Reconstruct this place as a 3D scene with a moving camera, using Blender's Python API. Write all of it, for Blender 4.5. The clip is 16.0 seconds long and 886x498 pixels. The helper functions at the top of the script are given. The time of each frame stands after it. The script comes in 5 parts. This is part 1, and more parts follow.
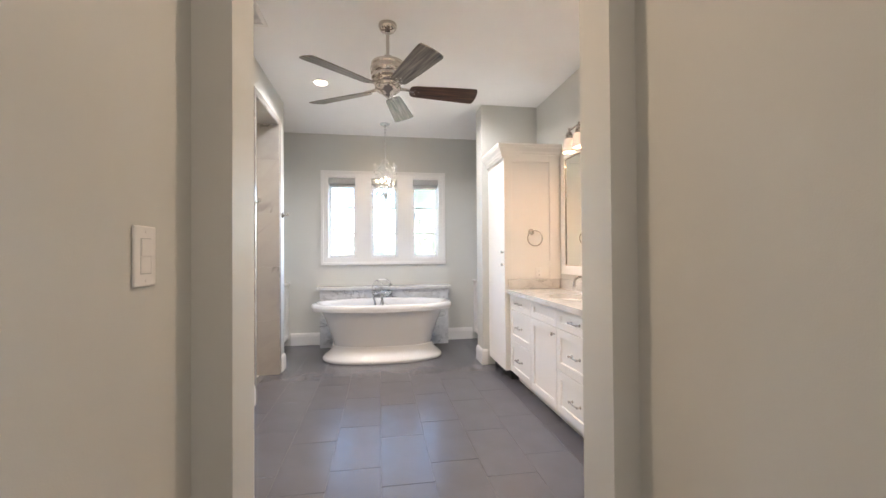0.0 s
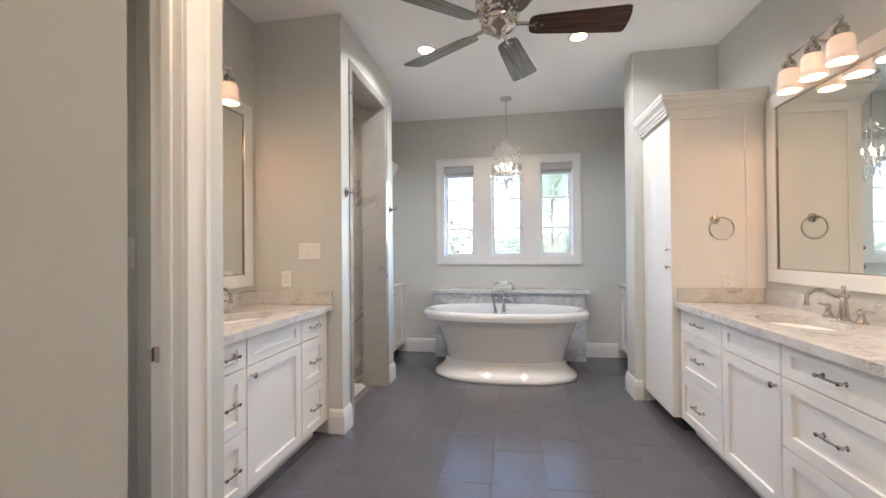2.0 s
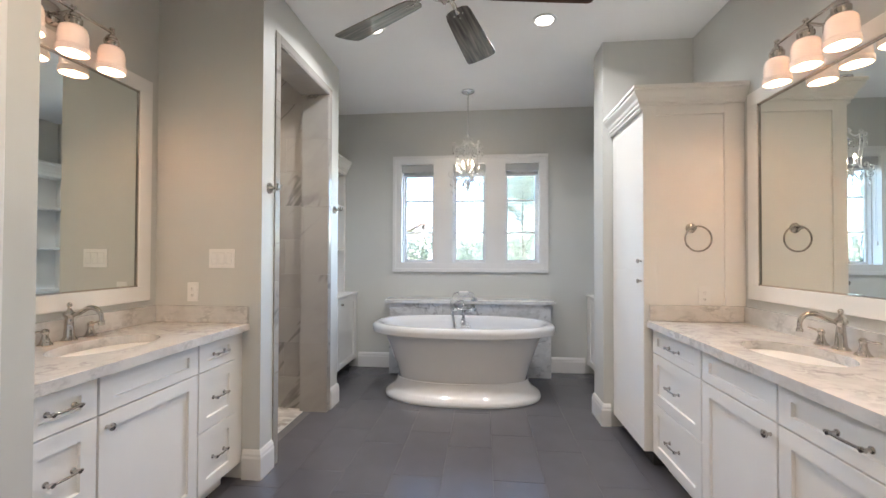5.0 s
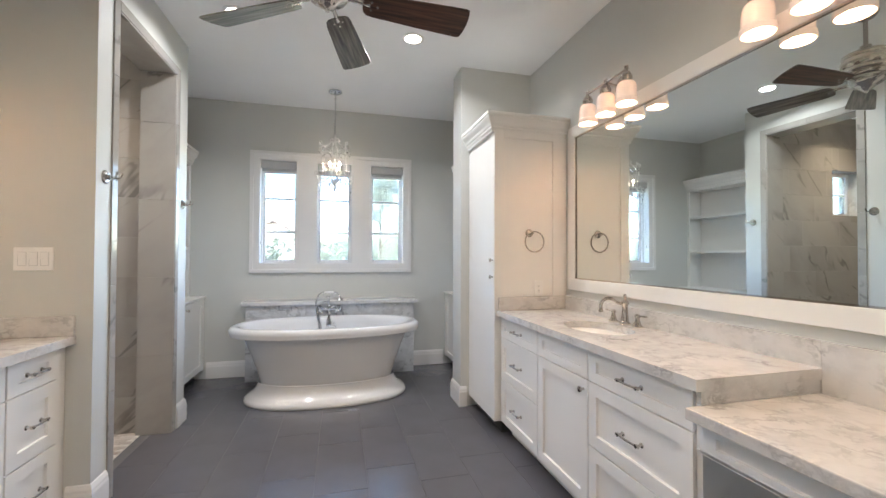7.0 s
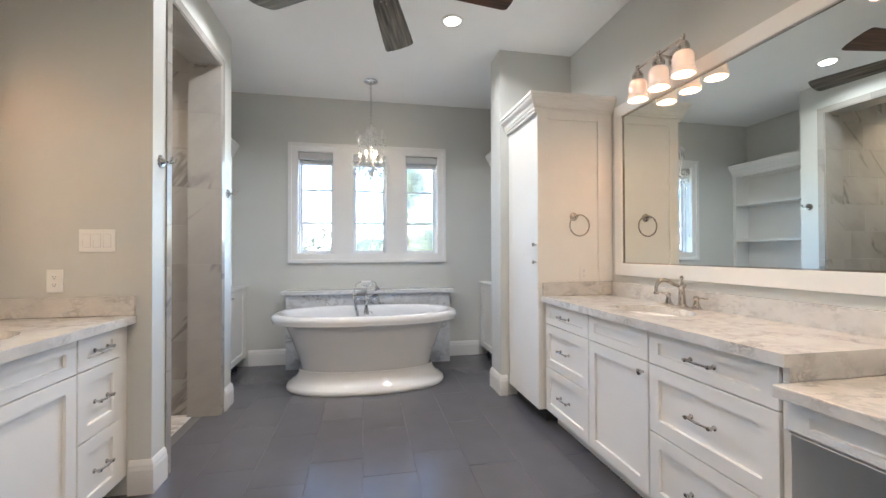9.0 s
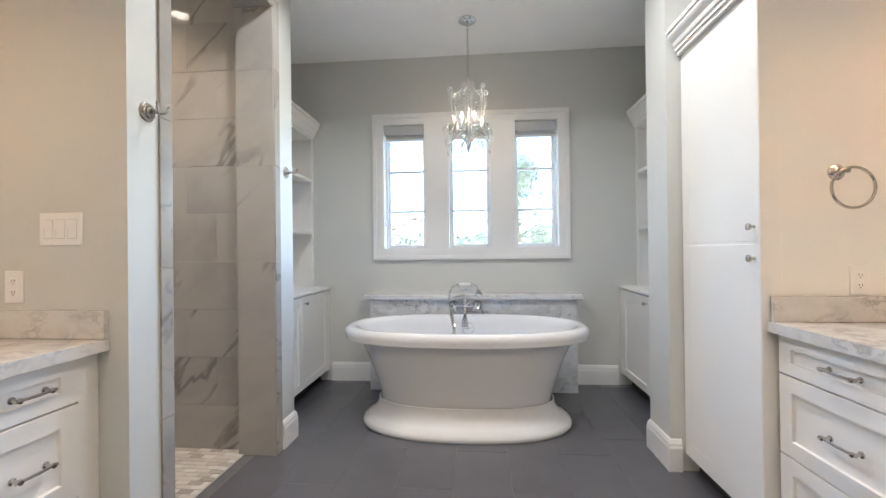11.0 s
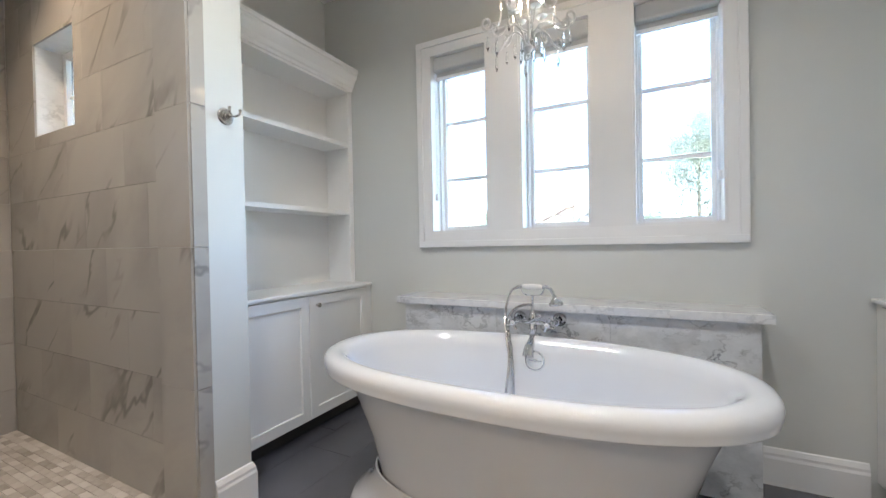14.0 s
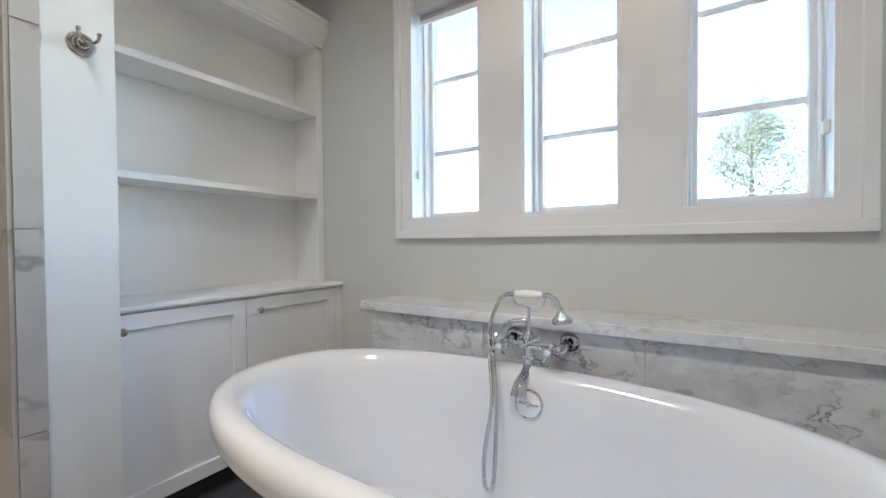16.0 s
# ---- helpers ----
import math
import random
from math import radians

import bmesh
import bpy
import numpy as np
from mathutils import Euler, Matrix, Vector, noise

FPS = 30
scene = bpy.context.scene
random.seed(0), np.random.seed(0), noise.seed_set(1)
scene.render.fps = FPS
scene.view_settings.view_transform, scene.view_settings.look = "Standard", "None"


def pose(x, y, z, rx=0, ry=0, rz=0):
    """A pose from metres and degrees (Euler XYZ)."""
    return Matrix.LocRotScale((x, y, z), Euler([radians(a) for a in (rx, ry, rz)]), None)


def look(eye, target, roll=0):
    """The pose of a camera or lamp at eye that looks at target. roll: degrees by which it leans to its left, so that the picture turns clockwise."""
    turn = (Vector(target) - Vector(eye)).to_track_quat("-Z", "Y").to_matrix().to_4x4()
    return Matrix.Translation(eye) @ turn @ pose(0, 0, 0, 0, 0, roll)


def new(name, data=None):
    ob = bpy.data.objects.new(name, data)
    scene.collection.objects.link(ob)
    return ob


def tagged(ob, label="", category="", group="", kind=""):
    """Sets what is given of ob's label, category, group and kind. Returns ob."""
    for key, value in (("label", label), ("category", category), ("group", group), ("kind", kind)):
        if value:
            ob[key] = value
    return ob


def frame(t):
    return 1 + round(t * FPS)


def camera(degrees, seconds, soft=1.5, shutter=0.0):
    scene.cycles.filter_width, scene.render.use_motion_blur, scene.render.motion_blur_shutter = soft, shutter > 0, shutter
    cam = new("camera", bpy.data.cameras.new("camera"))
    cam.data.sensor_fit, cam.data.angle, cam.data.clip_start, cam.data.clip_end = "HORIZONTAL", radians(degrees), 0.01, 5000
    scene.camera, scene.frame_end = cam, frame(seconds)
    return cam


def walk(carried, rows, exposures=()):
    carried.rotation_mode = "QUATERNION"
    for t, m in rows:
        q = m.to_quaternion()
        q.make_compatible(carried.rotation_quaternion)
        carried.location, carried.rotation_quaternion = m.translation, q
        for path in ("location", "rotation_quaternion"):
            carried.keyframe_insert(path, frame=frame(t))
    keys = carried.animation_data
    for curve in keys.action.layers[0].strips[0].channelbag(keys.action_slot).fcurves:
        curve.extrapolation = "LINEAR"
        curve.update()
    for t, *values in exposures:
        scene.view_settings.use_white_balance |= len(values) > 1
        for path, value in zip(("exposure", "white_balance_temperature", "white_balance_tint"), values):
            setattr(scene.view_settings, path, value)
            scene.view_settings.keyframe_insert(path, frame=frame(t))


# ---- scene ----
cam = camera(95.6, 16.0)
EXPOSURE = 5.37
PATH = [
    (0, (0.201, 0.356, 1.299), (0.514, 2.331, 1.322), -0.4),
    (0.5, (0.231, 0.601, 1.29), (0.296, 2.6, 1.299), -0.5),
    (1, (0.298, 0.832, 1.296), (0.206, 2.83, 1.299), -0.5),
    (1.5, (0.295, 1.05, 1.282), (0.088, 3.04, 1.287), -0.5),
    (2, (0.327, 1.187, 1.301), (-0.007, 3.159, 1.318), -0.5),
    (2.5, (0.442, 1.311, 1.317), (0.021, 3.266, 1.334), -0.5),
    (3, (0.538, 1.401, 1.294), (0.048, 3.34, 1.321), -0.4),
    (5.5, (0.433, 1.649, 1.351), (0.41, 3.648, 1.38), 0.3),
    (6, (0.42, 1.622, 1.347), (0.611, 3.612, 1.379), 0.3),
    (6.5, (0.384, 1.546, 1.362), (0.759, 3.51, 1.396), 0.2),
    (7, (0.333, 1.489, 1.34), (0.835, 3.425, 1.374), 0.2),
    (7.5, (0.304, 1.482, 1.291), (0.883, 3.397, 1.325), 0.2),
    (8, (0.276, 1.525, 1.241), (0.873, 3.434, 1.271), 0.2),
    (8.5, (0.247, 1.521, 1.251), (0.779, 3.449, 1.277), -0.0),
    (9, (0.218, 1.56, 1.246), (0.601, 3.523, 1.268), -0.2),
    (9.5, (0.25, 1.73, 1.238), (0.483, 3.716, 1.249), -0.3),
    (12, (0.463, 3.235, 1.2), (0.015, 5.185, 1.196), -0.8),
    (12.5, (0.565, 3.473, 1.184), (-0.033, 5.381, 1.166), -0.9),
    (13, (0.674, 3.661, 1.193), (-0.062, 5.52, 1.176), -1.1),
    (13.5, (0.772, 3.822, 1.198), (-0.083, 5.63, 1.18), -1.1),
    (14, (0.773, 3.984, 1.163), (-0.15, 5.758, 1.139), -1.1),
    (14.5, (0.77, 4.184, 1.103), (-0.19, 5.939, 1.093), -0.8),
    (15, (0.818, 4.421, 1.043), (-0.175, 6.158, 1.034), -0.6),
    (15.5, (0.831, 4.583, 1.026), (-0.189, 6.304, 0.999), -0.7),
    (16, (0.723, 4.651, 1.121), (-0.339, 6.346, 1.09), -0.5),
]
walk(cam, [(t, look(eye, target, roll)) for t, eye, target, roll in PATH], [(t, EXPOSURE + e, k, tint) for t, e, k, tint in (
    (0, 0.30, 6450, 14), (0.5, 0.38, 6430, 14), (1, 0.29, 6400, 14), (1.5, 0.14, 6320, 13), (2, -0.05, 6260, 12), (3, -0.10, 6200, 12), (5.5, -0.18, 6120, 11), (9, -0.09, 6050, 10), (12, -0.05, 6100, 10), (13, -0.07, 6090, 10), (14, -0.1, 6110, 10), (15, -0.16, 6180, 10), (16, -0.28, 6230, 10))])

# ---- world, sun and exposure ----
def daylight():
    world = bpy.data.worlds.new("sky")
    scene.world = world
    world.use_nodes = True
    nt = world.node_tree
    nt.nodes.clear()
    sky = nt.nodes.new("ShaderNodeTexSky")
    sky.sky_type, sky.sun_disc = "NISHITA", False
    sky.sun_elevation, sky.sun_rotation = radians(48), radians(200)
    sky.air_density, sky.dust_density = 1.0, 0.6
    bg = nt.nodes.new("ShaderNodeBackground")
    bg.inputs[1].default_value = SKY_STRENGTH
    out = nt.nodes.new("ShaderNodeOutputWorld")
    nt.links.new(sky.outputs[0], bg.inputs[0])
    nt.links.new(bg.outputs[0], out.inputs[0])
    sun = new("sun", bpy.data.lights.new("sun", "SUN"))
    sun.data.energy, sun.data.angle, sun.data.color = 5.0, radians(0.6), (1, 0.95, 0.88)
    sun.matrix_world = look((0, -10, 14), (3, 0, 0))


def area_lamp(name, eye, target, w, h, watts, color, shape="RECTANGLE", spread=180):
    lamp = new(name, bpy.data.lights.new(name, "AREA"))
    lamp.data.shape, lamp.data.size, lamp.data.size_y = shape, w, h
    lamp.data.energy, lamp.data.color, lamp.data.spread = watts, color, radians(spread)
    lamp.matrix_world = look(eye, target)
    return lamp


def portal(eye, target, w, h):
    """Marks a window's opening for the sky's light."""
    lamp = area_lamp("window_portal", eye, target, w, h, 1.0, (1, 1, 1))
    lamp.data.cycles.is_portal = True


SKY_STRENGTH = 0.15
CAN_WATTS, SHADE_GLOW, BULB_GLOW = 0.37, 0.005, 3.4
COOLER, WARM, HALL_WARM = (1.0, 0.97, 0.93), (1.0, 0.75, 0.52), (1.0, 0.72, 0.50)
daylight()

# ---- plan ----
CEIL = 3.05
Y_BACK = 6.37          # wall with the three windows
X_LEFT, X_RIGHT = -0.882, 2.08
X_NICHE = -1.57
X_JAMB = -0.866
ENTRY0, ENTRY1 = 1.46, 1.64
# pair at y 2.29 is unseen, placed by symmetry; hall can added as fill
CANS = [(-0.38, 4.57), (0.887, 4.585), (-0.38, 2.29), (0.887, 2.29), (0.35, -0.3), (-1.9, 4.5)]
WIN_X = [(-0.54, -0.13), (0.075, 0.485), (0.69, 1.10)]
WIN_Z = (1.24, 2.43)

for wx in WIN_X:
    mid = (wx[0] + wx[1]) / 2
    portal((mid, Y_BACK + 0.19, 1.835), (mid, 0, 1.835), 0.40, 1.18)
portal((-2.232, 5.24, 2.12), (-2.232, 0, 2.12), 0.51, 0.54)
# the hall's warm lamp is an added fill with no known source
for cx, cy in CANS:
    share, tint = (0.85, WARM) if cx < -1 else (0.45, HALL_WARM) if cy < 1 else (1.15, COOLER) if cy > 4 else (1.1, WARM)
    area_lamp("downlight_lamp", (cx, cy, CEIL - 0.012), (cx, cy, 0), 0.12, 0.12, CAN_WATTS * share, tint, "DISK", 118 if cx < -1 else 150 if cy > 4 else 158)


# cool fill lamp added at the hall's unseen far end, behind the walk's start
area_lamp("hall_window_lamp", (0.35, -1.03, 1.55), (0.35, 5, 1.4), 0.68, 1.28, 0.042, (0.78, 0.92, 1.0))


# ---- materials ----
def material(name, base, rough=0.5, metal=0.0, bump=0.0, bump_scale=200, vary=0.04, vary_scale=3.0, coat=0.0, spec=0.5):
    m = bpy.data.materials.new(name)
    m.use_nodes = True
    nt = m.node_tree
    b = nt.nodes["Principled BSDF"]
    b.inputs["Roughness"].default_value, b.inputs["Metallic"].default_value = rough, metal
    b.inputs["Coat Weight"].default_value = coat
    b.inputs["Coat Roughness"].default_value = 0.05
    b.inputs["Specular IOR Level"].default_value = spec
    co = nt.nodes.new("ShaderNodeTexCoord")
    n1 = nt.nodes.new("ShaderNodeTexNoise")
    n1.inputs["Scale"].default_value, n1.inputs["Detail"].default_value = vary_scale, 5
    nt.links.new(co.outputs["Object"], n1.inputs["Vector"])
    ramp = nt.nodes.new("ShaderNodeValToRGB")
    ramp.color_ramp.elements[0].position, ramp.color_ramp.elements[1].position = 0.3, 0.7
    ramp.color_ramp.elements[0].color = (*[c * (1 - vary) for c in base], 1)
    ramp.color_ramp.elements[1].color = (*[min(1, c * (1 + vary)) for c in base], 1)
    nt.links.new(n1.outputs["Fac"], ramp.inputs[0])
    nt.links.new(ramp.outputs[0], b.inputs["Base Color"])
    if bump:
        n2 = nt.nodes.new("ShaderNodeTexNoise")
        n2.inputs["Scale"].default_value, n2.inputs["Detail"].default_value = bump_scale, 3
        nt.links.new(co.outputs["Object"], n2.inputs["Vector"])
        bp = nt.nodes.new("ShaderNodeBump")
        bp.inputs["Strength"].default_value, bp.inputs["Distance"].default_value = bump, 0.002
        nt.links.new(n2.outputs["Fac"], bp.inputs["Height"])
        nt.links.new(bp.outputs[0], b.inputs["Normal"])
    return m


def marble(name, base, vein, scale=1.0, amount=0.6, rough=0.12, tiles=False, warped=0.6, width=0.06, detail=5.0, stretch=2.6):
    """White stone with soft clouds and thin broken grey veins that run aslant."""
    m = bpy.data.materials.new(name)
    m.use_nodes = True
    nt = m.node_tree
    b = nt.nodes["Principled BSDF"]
    b.inputs["Roughness"].default_value = rough

    def node(kind, **inputs):
        n = nt.nodes.new(kind)
        for key, value in inputs.items():
            n.inputs[key.replace("_", " ")].default_value = value
        return n

    co = node("ShaderNodeTexCoord")
    vec = co.outputs["Object"]
    if tiles:
        info = node("ShaderNodeObjectInfo")
        mul = node("ShaderNodeMath")
        mul.operation = "MULTIPLY"
        mul.inputs[1].default_value = 37.0
        nt.links.new(info.outputs["Random"], mul.inputs[0])
        add = nt.nodes.new("ShaderNodeVectorMath")
        add.operation = "ADD"
        nt.links.new(vec, add.inputs[0])
        nt.links.new(mul.outputs[0], add.inputs[1])
        vec = add.outputs[0]
    mp = node("ShaderNodeMapping")
    mp.inputs["Rotation"].default_value = (0.5, 0.65, 0.45)
    mp.inputs["Scale"].default_value = (scale, scale, scale * stretch)
    nt.links.new(vec, mp.inputs[0])
    warp = node("ShaderNodeTexNoise", Scale=2.2, Detail=6.0, Roughness=0.6)
    nt.links.new(mp.outputs[0], warp.inputs["Vector"])
    wsub = nt.nodes.new("ShaderNodeVectorMath")
    wsub.operation = "MULTIPLY_ADD"
    wsub.inputs[1].default_value = (warped, warped, warped)
    nt.links.new(warp.outputs["Color"], wsub.inputs[0])
    nt.links.new(mp.outputs[0], wsub.inputs[2])
    veins = node("ShaderNodeTexNoise", Scale=2.0, Detail=detail, Roughness=0.5)
    nt.links.new(wsub.outputs[0], veins.inputs["Vector"])
    band = nt.nodes.new("ShaderNodeValToRGB")
    els = band.color_ramp.elements
    els[0].position, els[0].color = 0.5 - width, (0, 0, 0, 1)
    els[1].position, els[1].color = 0.5 + width, (0, 0, 0, 1)
    top = els.new(0.5)
    top.color = (1, 1, 1, 1)
    nt.links.new(veins.outputs["Fac"], band.inputs[0])
    cloud = node("ShaderNodeTexNoise", Scale=1.4, Detail=4.0, Roughness=0.55)
    nt.links.new(wsub.outputs[0], cloud.inputs["Vector"])
    cr = nt.nodes.new("ShaderNodeValToRGB")
    cr.color_ramp.elements[0].position, cr.color_ramp.elements[1].position = 0.42, 0.72
    nt.links.new(cloud.outputs["Fac"], cr.inputs[0])
    mask = node("ShaderNodeTexNoise", Scale=1.1, Detail=2.0)
    nt.links.new(mp.outputs[0], mask.inputs["Vector"])
    mr = nt.nodes.new("ShaderNodeValToRGB")
    mr.color_ramp.elements[0].position, mr.color_ramp.elements[1].position = 0.42, 0.66
    nt.links.new(mask.outputs["Fac"], mr.inputs[0])
    vm = node("ShaderNodeMath")
    vm.operation = "MULTIPLY"
    nt.links.new(band.outputs[0], vm.inputs[0])
    nt.links.new(mr.outputs[0], vm.inputs[1])
    half = node("ShaderNodeMath")
    half.operation = "MULTIPLY_ADD"
    half.inputs[1].default_value = 0.45
    nt.links.new(cr.outputs[0], half.inputs[0])
    nt.links.new(vm.outputs[0], half.inputs[2])
    amt = node("ShaderNodeMath")
    amt.operation, amt.use_clamp = "MULTIPLY", True
    amt.inputs[1].default_value = amount
    nt.links.new(half.outputs[0], amt.inputs[0])
    mix = nt.nodes.new("ShaderNodeMix")
    mix.data_type = "RGBA"
    mix.inputs["A"].default_value, mix.inputs["B"].default_value = (*base, 1), (*vein, 1)
    nt.links.new(amt.outputs[0], mix.inputs["Factor"])
    nt.links.new(mix.outputs["Result"], b.inputs["Base Color"])
    return m


def wispy_stone(name, base, cloud, vein):
    """Polished tile with soft grey clouds and sparse broken veins that run aslant, other on each tile."""
    m = bpy.data.materials.new(name)
    m.use_nodes = True
    nt = m.node_tree
    b = nt.nodes["Principled BSDF"]
    b.inputs["Roughness"].default_value = 0.09
    co = nt.nodes.new("ShaderNodeTexCoord")
    info = nt.nodes.new("ShaderNodeObjectInfo")
    shift = nt.nodes.new("ShaderNodeVectorMath")
    shift.operation = "MULTIPLY_ADD"
    shift.inputs[1].default_value = (31, 17, 53)
    nt.links.new(info.outputs["Random"], shift.inputs[0])
    nt.links.new(co.outputs["Object"], shift.inputs[2])

    def noise(turn, stretch, scale, detail, distort, rough=0.5):
        mp = nt.nodes.new("ShaderNodeMapping")
        mp.vector_type = "TEXTURE"
        mp.inputs["Rotation"].default_value = (0, 0, radians(turn))
        mp.inputs["Scale"].default_value = stretch
        nt.links.new(shift.outputs[0], mp.inputs[0])
        n = nt.nodes.new("ShaderNodeTexNoise")
        n.inputs["Scale"].default_value, n.inputs["Detail"].default_value = scale, detail
        n.inputs["Distortion"].default_value, n.inputs["Roughness"].default_value = distort, rough
        nt.links.new(mp.outputs[0], n.inputs["Vector"])
        return n.outputs["Fac"]

    def ranged(value, lo, hi, a, b2):
        r = nt.nodes.new("ShaderNodeMapRange")
        r.interpolation_type = "SMOOTHSTEP"
        for key, v in zip(("From Min", "From Max", "To Min", "To Max"), (lo, hi, a, b2)):
            r.inputs[key].default_value = v
        nt.links.new(value, r.inputs["Value"])
        return r.outputs["Result"]

    def maths(op, a, b2):
        n = nt.nodes.new("ShaderNodeMath")
        n.operation = op
        for k, v in enumerate((a, b2)):
            if isinstance(v, float):
                n.inputs[k].default_value = v
            else:
                nt.links.new(v, n.inputs[k])
        return n.outputs[0]

    def mixed(fac, a, b2):
        n = nt.nodes.new("ShaderNodeMix")
        n.data_type = "RGBA"
        nt.links.new(fac, n.inputs["Factor"])
        if isinstance(a, tuple):
            n.inputs["A"].default_value = (*a, 1)
        else:
            nt.links.new(a, n.inputs["A"])
        n.inputs["B"].default_value = (*b2, 1)
        return n.outputs["Result"]

    clouds = ranged(noise(38, (0.8, 0.5, 0.4), 1.0, 5, 0.4, 0.55), 0.40, 0.74, 0.0, 0.8)
    # a vein lies where a warped noise crosses its middle, and breaks off where the mask is low
    ridge = maths("ABSOLUTE", maths("SUBTRACT", noise(47, (1.3, 0.36, 0.4), 1.0, 4, 0.3, 0.5), 0.5), 0.0)
    thin = ranged(ridge, 0.002, 0.020, 1.0, 0.0)
    broken = ranged(noise(40, (0.5, 0.4, 0.4), 1.0, 3, 0.2), 0.45, 0.62, 0.0, 0.8)
    col = mixed(clouds, base, cloud)
    col = mixed(maths("MULTIPLY", thin, broken), col, vein)
    nt.links.new(col, b.inputs["Base Color"])
    return m


def pebbled_tile(name, tones, rough):
    """Small stone tiles, each of a tone of its own between the given ones."""
    m = bpy.data.materials.new(name)
    m.use_nodes = True
    nt = m.node_tree
    b = nt.nodes["Principled BSDF"]
    b.inputs["Roughness"].default_value = rough
    info, geo, co = [nt.nodes.new(k) for k in ("ShaderNodeObjectInfo", "ShaderNodeNewGeometry", "ShaderNodeTexCoord")]
    n = nt.nodes.new("ShaderNodeTexNoise")
    n.inputs["Scale"].default_value, n.inputs["Detail"].default_value = 26, 4
    nt.links.new(co.outputs["Object"], n.inputs["Vector"])
    total = info.outputs["Random"]
    add = nt.nodes.new("ShaderNodeMath")
    add.operation = "ADD"
    nt.links.new(total, add.inputs[0])
    nt.links.new(geo.outputs["Random Per Island"], add.inputs[1])
    total = add.outputs[0]
    frac = nt.nodes.new("ShaderNodeMath")
    frac.operation = "FRACT"
    nt.links.new(total, frac.inputs[0])
    soft = nt.nodes.new("ShaderNodeMath")
    soft.operation = "MULTIPLY_ADD"
    soft.inputs[1].default_value = 0.3
    nt.links.new(n.outputs["Fac"], soft.inputs[0])
    nt.links.new(frac.outputs[0], soft.inputs[2])
    ramp = nt.nodes.new("ShaderNodeValToRGB")
    els = ramp.color_ramp.elements
    els[0].position, els[0].color = 0.1, (*tones[0], 1)
    els[1].position, els[1].color = 1.0, (*tones[-1], 1)
    for k, tone in enumerate(tones[1:-1]):
        els.new(0.1 + 0.9 * (k + 1) / (len(tones) - 1)).color = (*tone, 1)
    nt.links.new(soft.outputs[0], ramp.inputs[0])
    nt.links.new(ramp.outputs[0], b.inputs["Base Color"])
    return m


def glowing(name, color, strength):
    m = bpy.data.materials.new(name)
    m.use_nodes = True
    b = m.node_tree.nodes["Principled BSDF"]
    b.inputs["Base Color"].default_value = (0.85, 0.82, 0.78, 1)
    b.inputs["Roughness"].default_value = 0.25
    b.inputs["Emission Color"].default_value = (*color, 1)
    b.inputs["Emission Strength"].default_value = strength
    return m


def clear_glass(name, rough=0.0, ior=1.45, tint=(1, 1, 1)):
    m = bpy.data.materials.new(name)
    m.use_nodes = True
    b = m.node_tree.nodes["Principled BSDF"]
    b.inputs["Transmission Weight"].default_value = 1.0
    b.inputs["Base Color"].default_value = (*tint, 1)
    b.inputs["Roughness"].default_value, b.inputs["IOR"].default_value = rough, ior
    return m


def streaked_wood(name, dark, light):
    m = bpy.data.materials.new(name)
    m.use_nodes = True
    nt = m.node_tree
    b = nt.nodes["Principled BSDF"]
    b.inputs["Roughness"].default_value = 0.36
    b.inputs["Specular IOR Level"].default_value = 0.45
    co = nt.nodes.new("ShaderNodeTexCoord")
    mp = nt.nodes.new("ShaderNodeMapping")
    mp.inputs["Scale"].default_value = (2.0, 34.0, 10.0)
    n = nt.nodes.new("ShaderNodeTexNoise")
    n.inputs["Scale"].default_value, n.inputs["Detail"].default_value = 1.6, 6
    r = nt.nodes.new("ShaderNodeValToRGB")
    r.color_ramp.elements[0].position, r.color_ramp.elements[0].color = 0.35, (*dark, 1)
    r.color_ramp.elements[1].position, r.color_ramp.elements[1].color = 0.68, (*light, 1)
    nt.links.new(co.outputs["Object"], mp.inputs[0])
    nt.links.new(mp.outputs[0], n.inputs["Vector"])
    nt.links.new(n.outputs["Fac"], r.inputs[0])
    nt.links.new(r.outputs[0], b.inputs["Base Color"])
    return m


M_WALL = material("greige_wall_paint", (0.622, 0.628, 0.600), 0.55, bump=0.12, bump_scale=260, vary=0.012)
M_CEIL = material("ceiling_paint", (0.92, 0.925, 0.925), 0.7, bump=0.15, bump_scale=220, vary=0.012)
M_TRIM = material("white_trim_paint", (0.80, 0.795, 0.785), 0.3, vary=0.012, bump=0.03, bump_scale=90)
M_CAB = material("white_cabinet_lacquer", (0.85, 0.84, 0.815), 0.42, spec=0.3, vary=0.012, bump=0.03, bump_scale=120)
M_TILE = material("slate_floor_tile", (0.098, 0.098, 0.113), 0.27, bump=0.10, bump_scale=90, vary=0.05, vary_scale=5, spec=0.9)
M_GROUT = material("dark_grout", (0.11, 0.11, 0.115), 0.85, bump=0.3, vary=0.1, vary_scale=30)
M_MARBLE = marble("counter_marble", (0.69, 0.675, 0.655), (0.30, 0.29, 0.285), 5.5, 0.62, 0.1, warped=0.9, width=0.07, detail=8.0, stretch=1.5)
M_LEDGE = marble("ledge_marble", (0.72, 0.73, 0.74), (0.12, 0.125, 0.135), 4.2, 0.72, 0.14, tiles=True, warped=0.9, width=0.04, detail=8.0, stretch=1.4)
M_SILL = marble("sill_marble", (0.72, 0.72, 0.715), (0.36, 0.36, 0.37), 4.5, 0.5, 0.12, warped=0.8, width=0.06, detail=7.0, stretch=1.5)
M_STILE = wispy_stone("shower_tile_marble", (0.42, 0.397, 0.365), (0.31, 0.295, 0.275), (0.20, 0.192, 0.182))
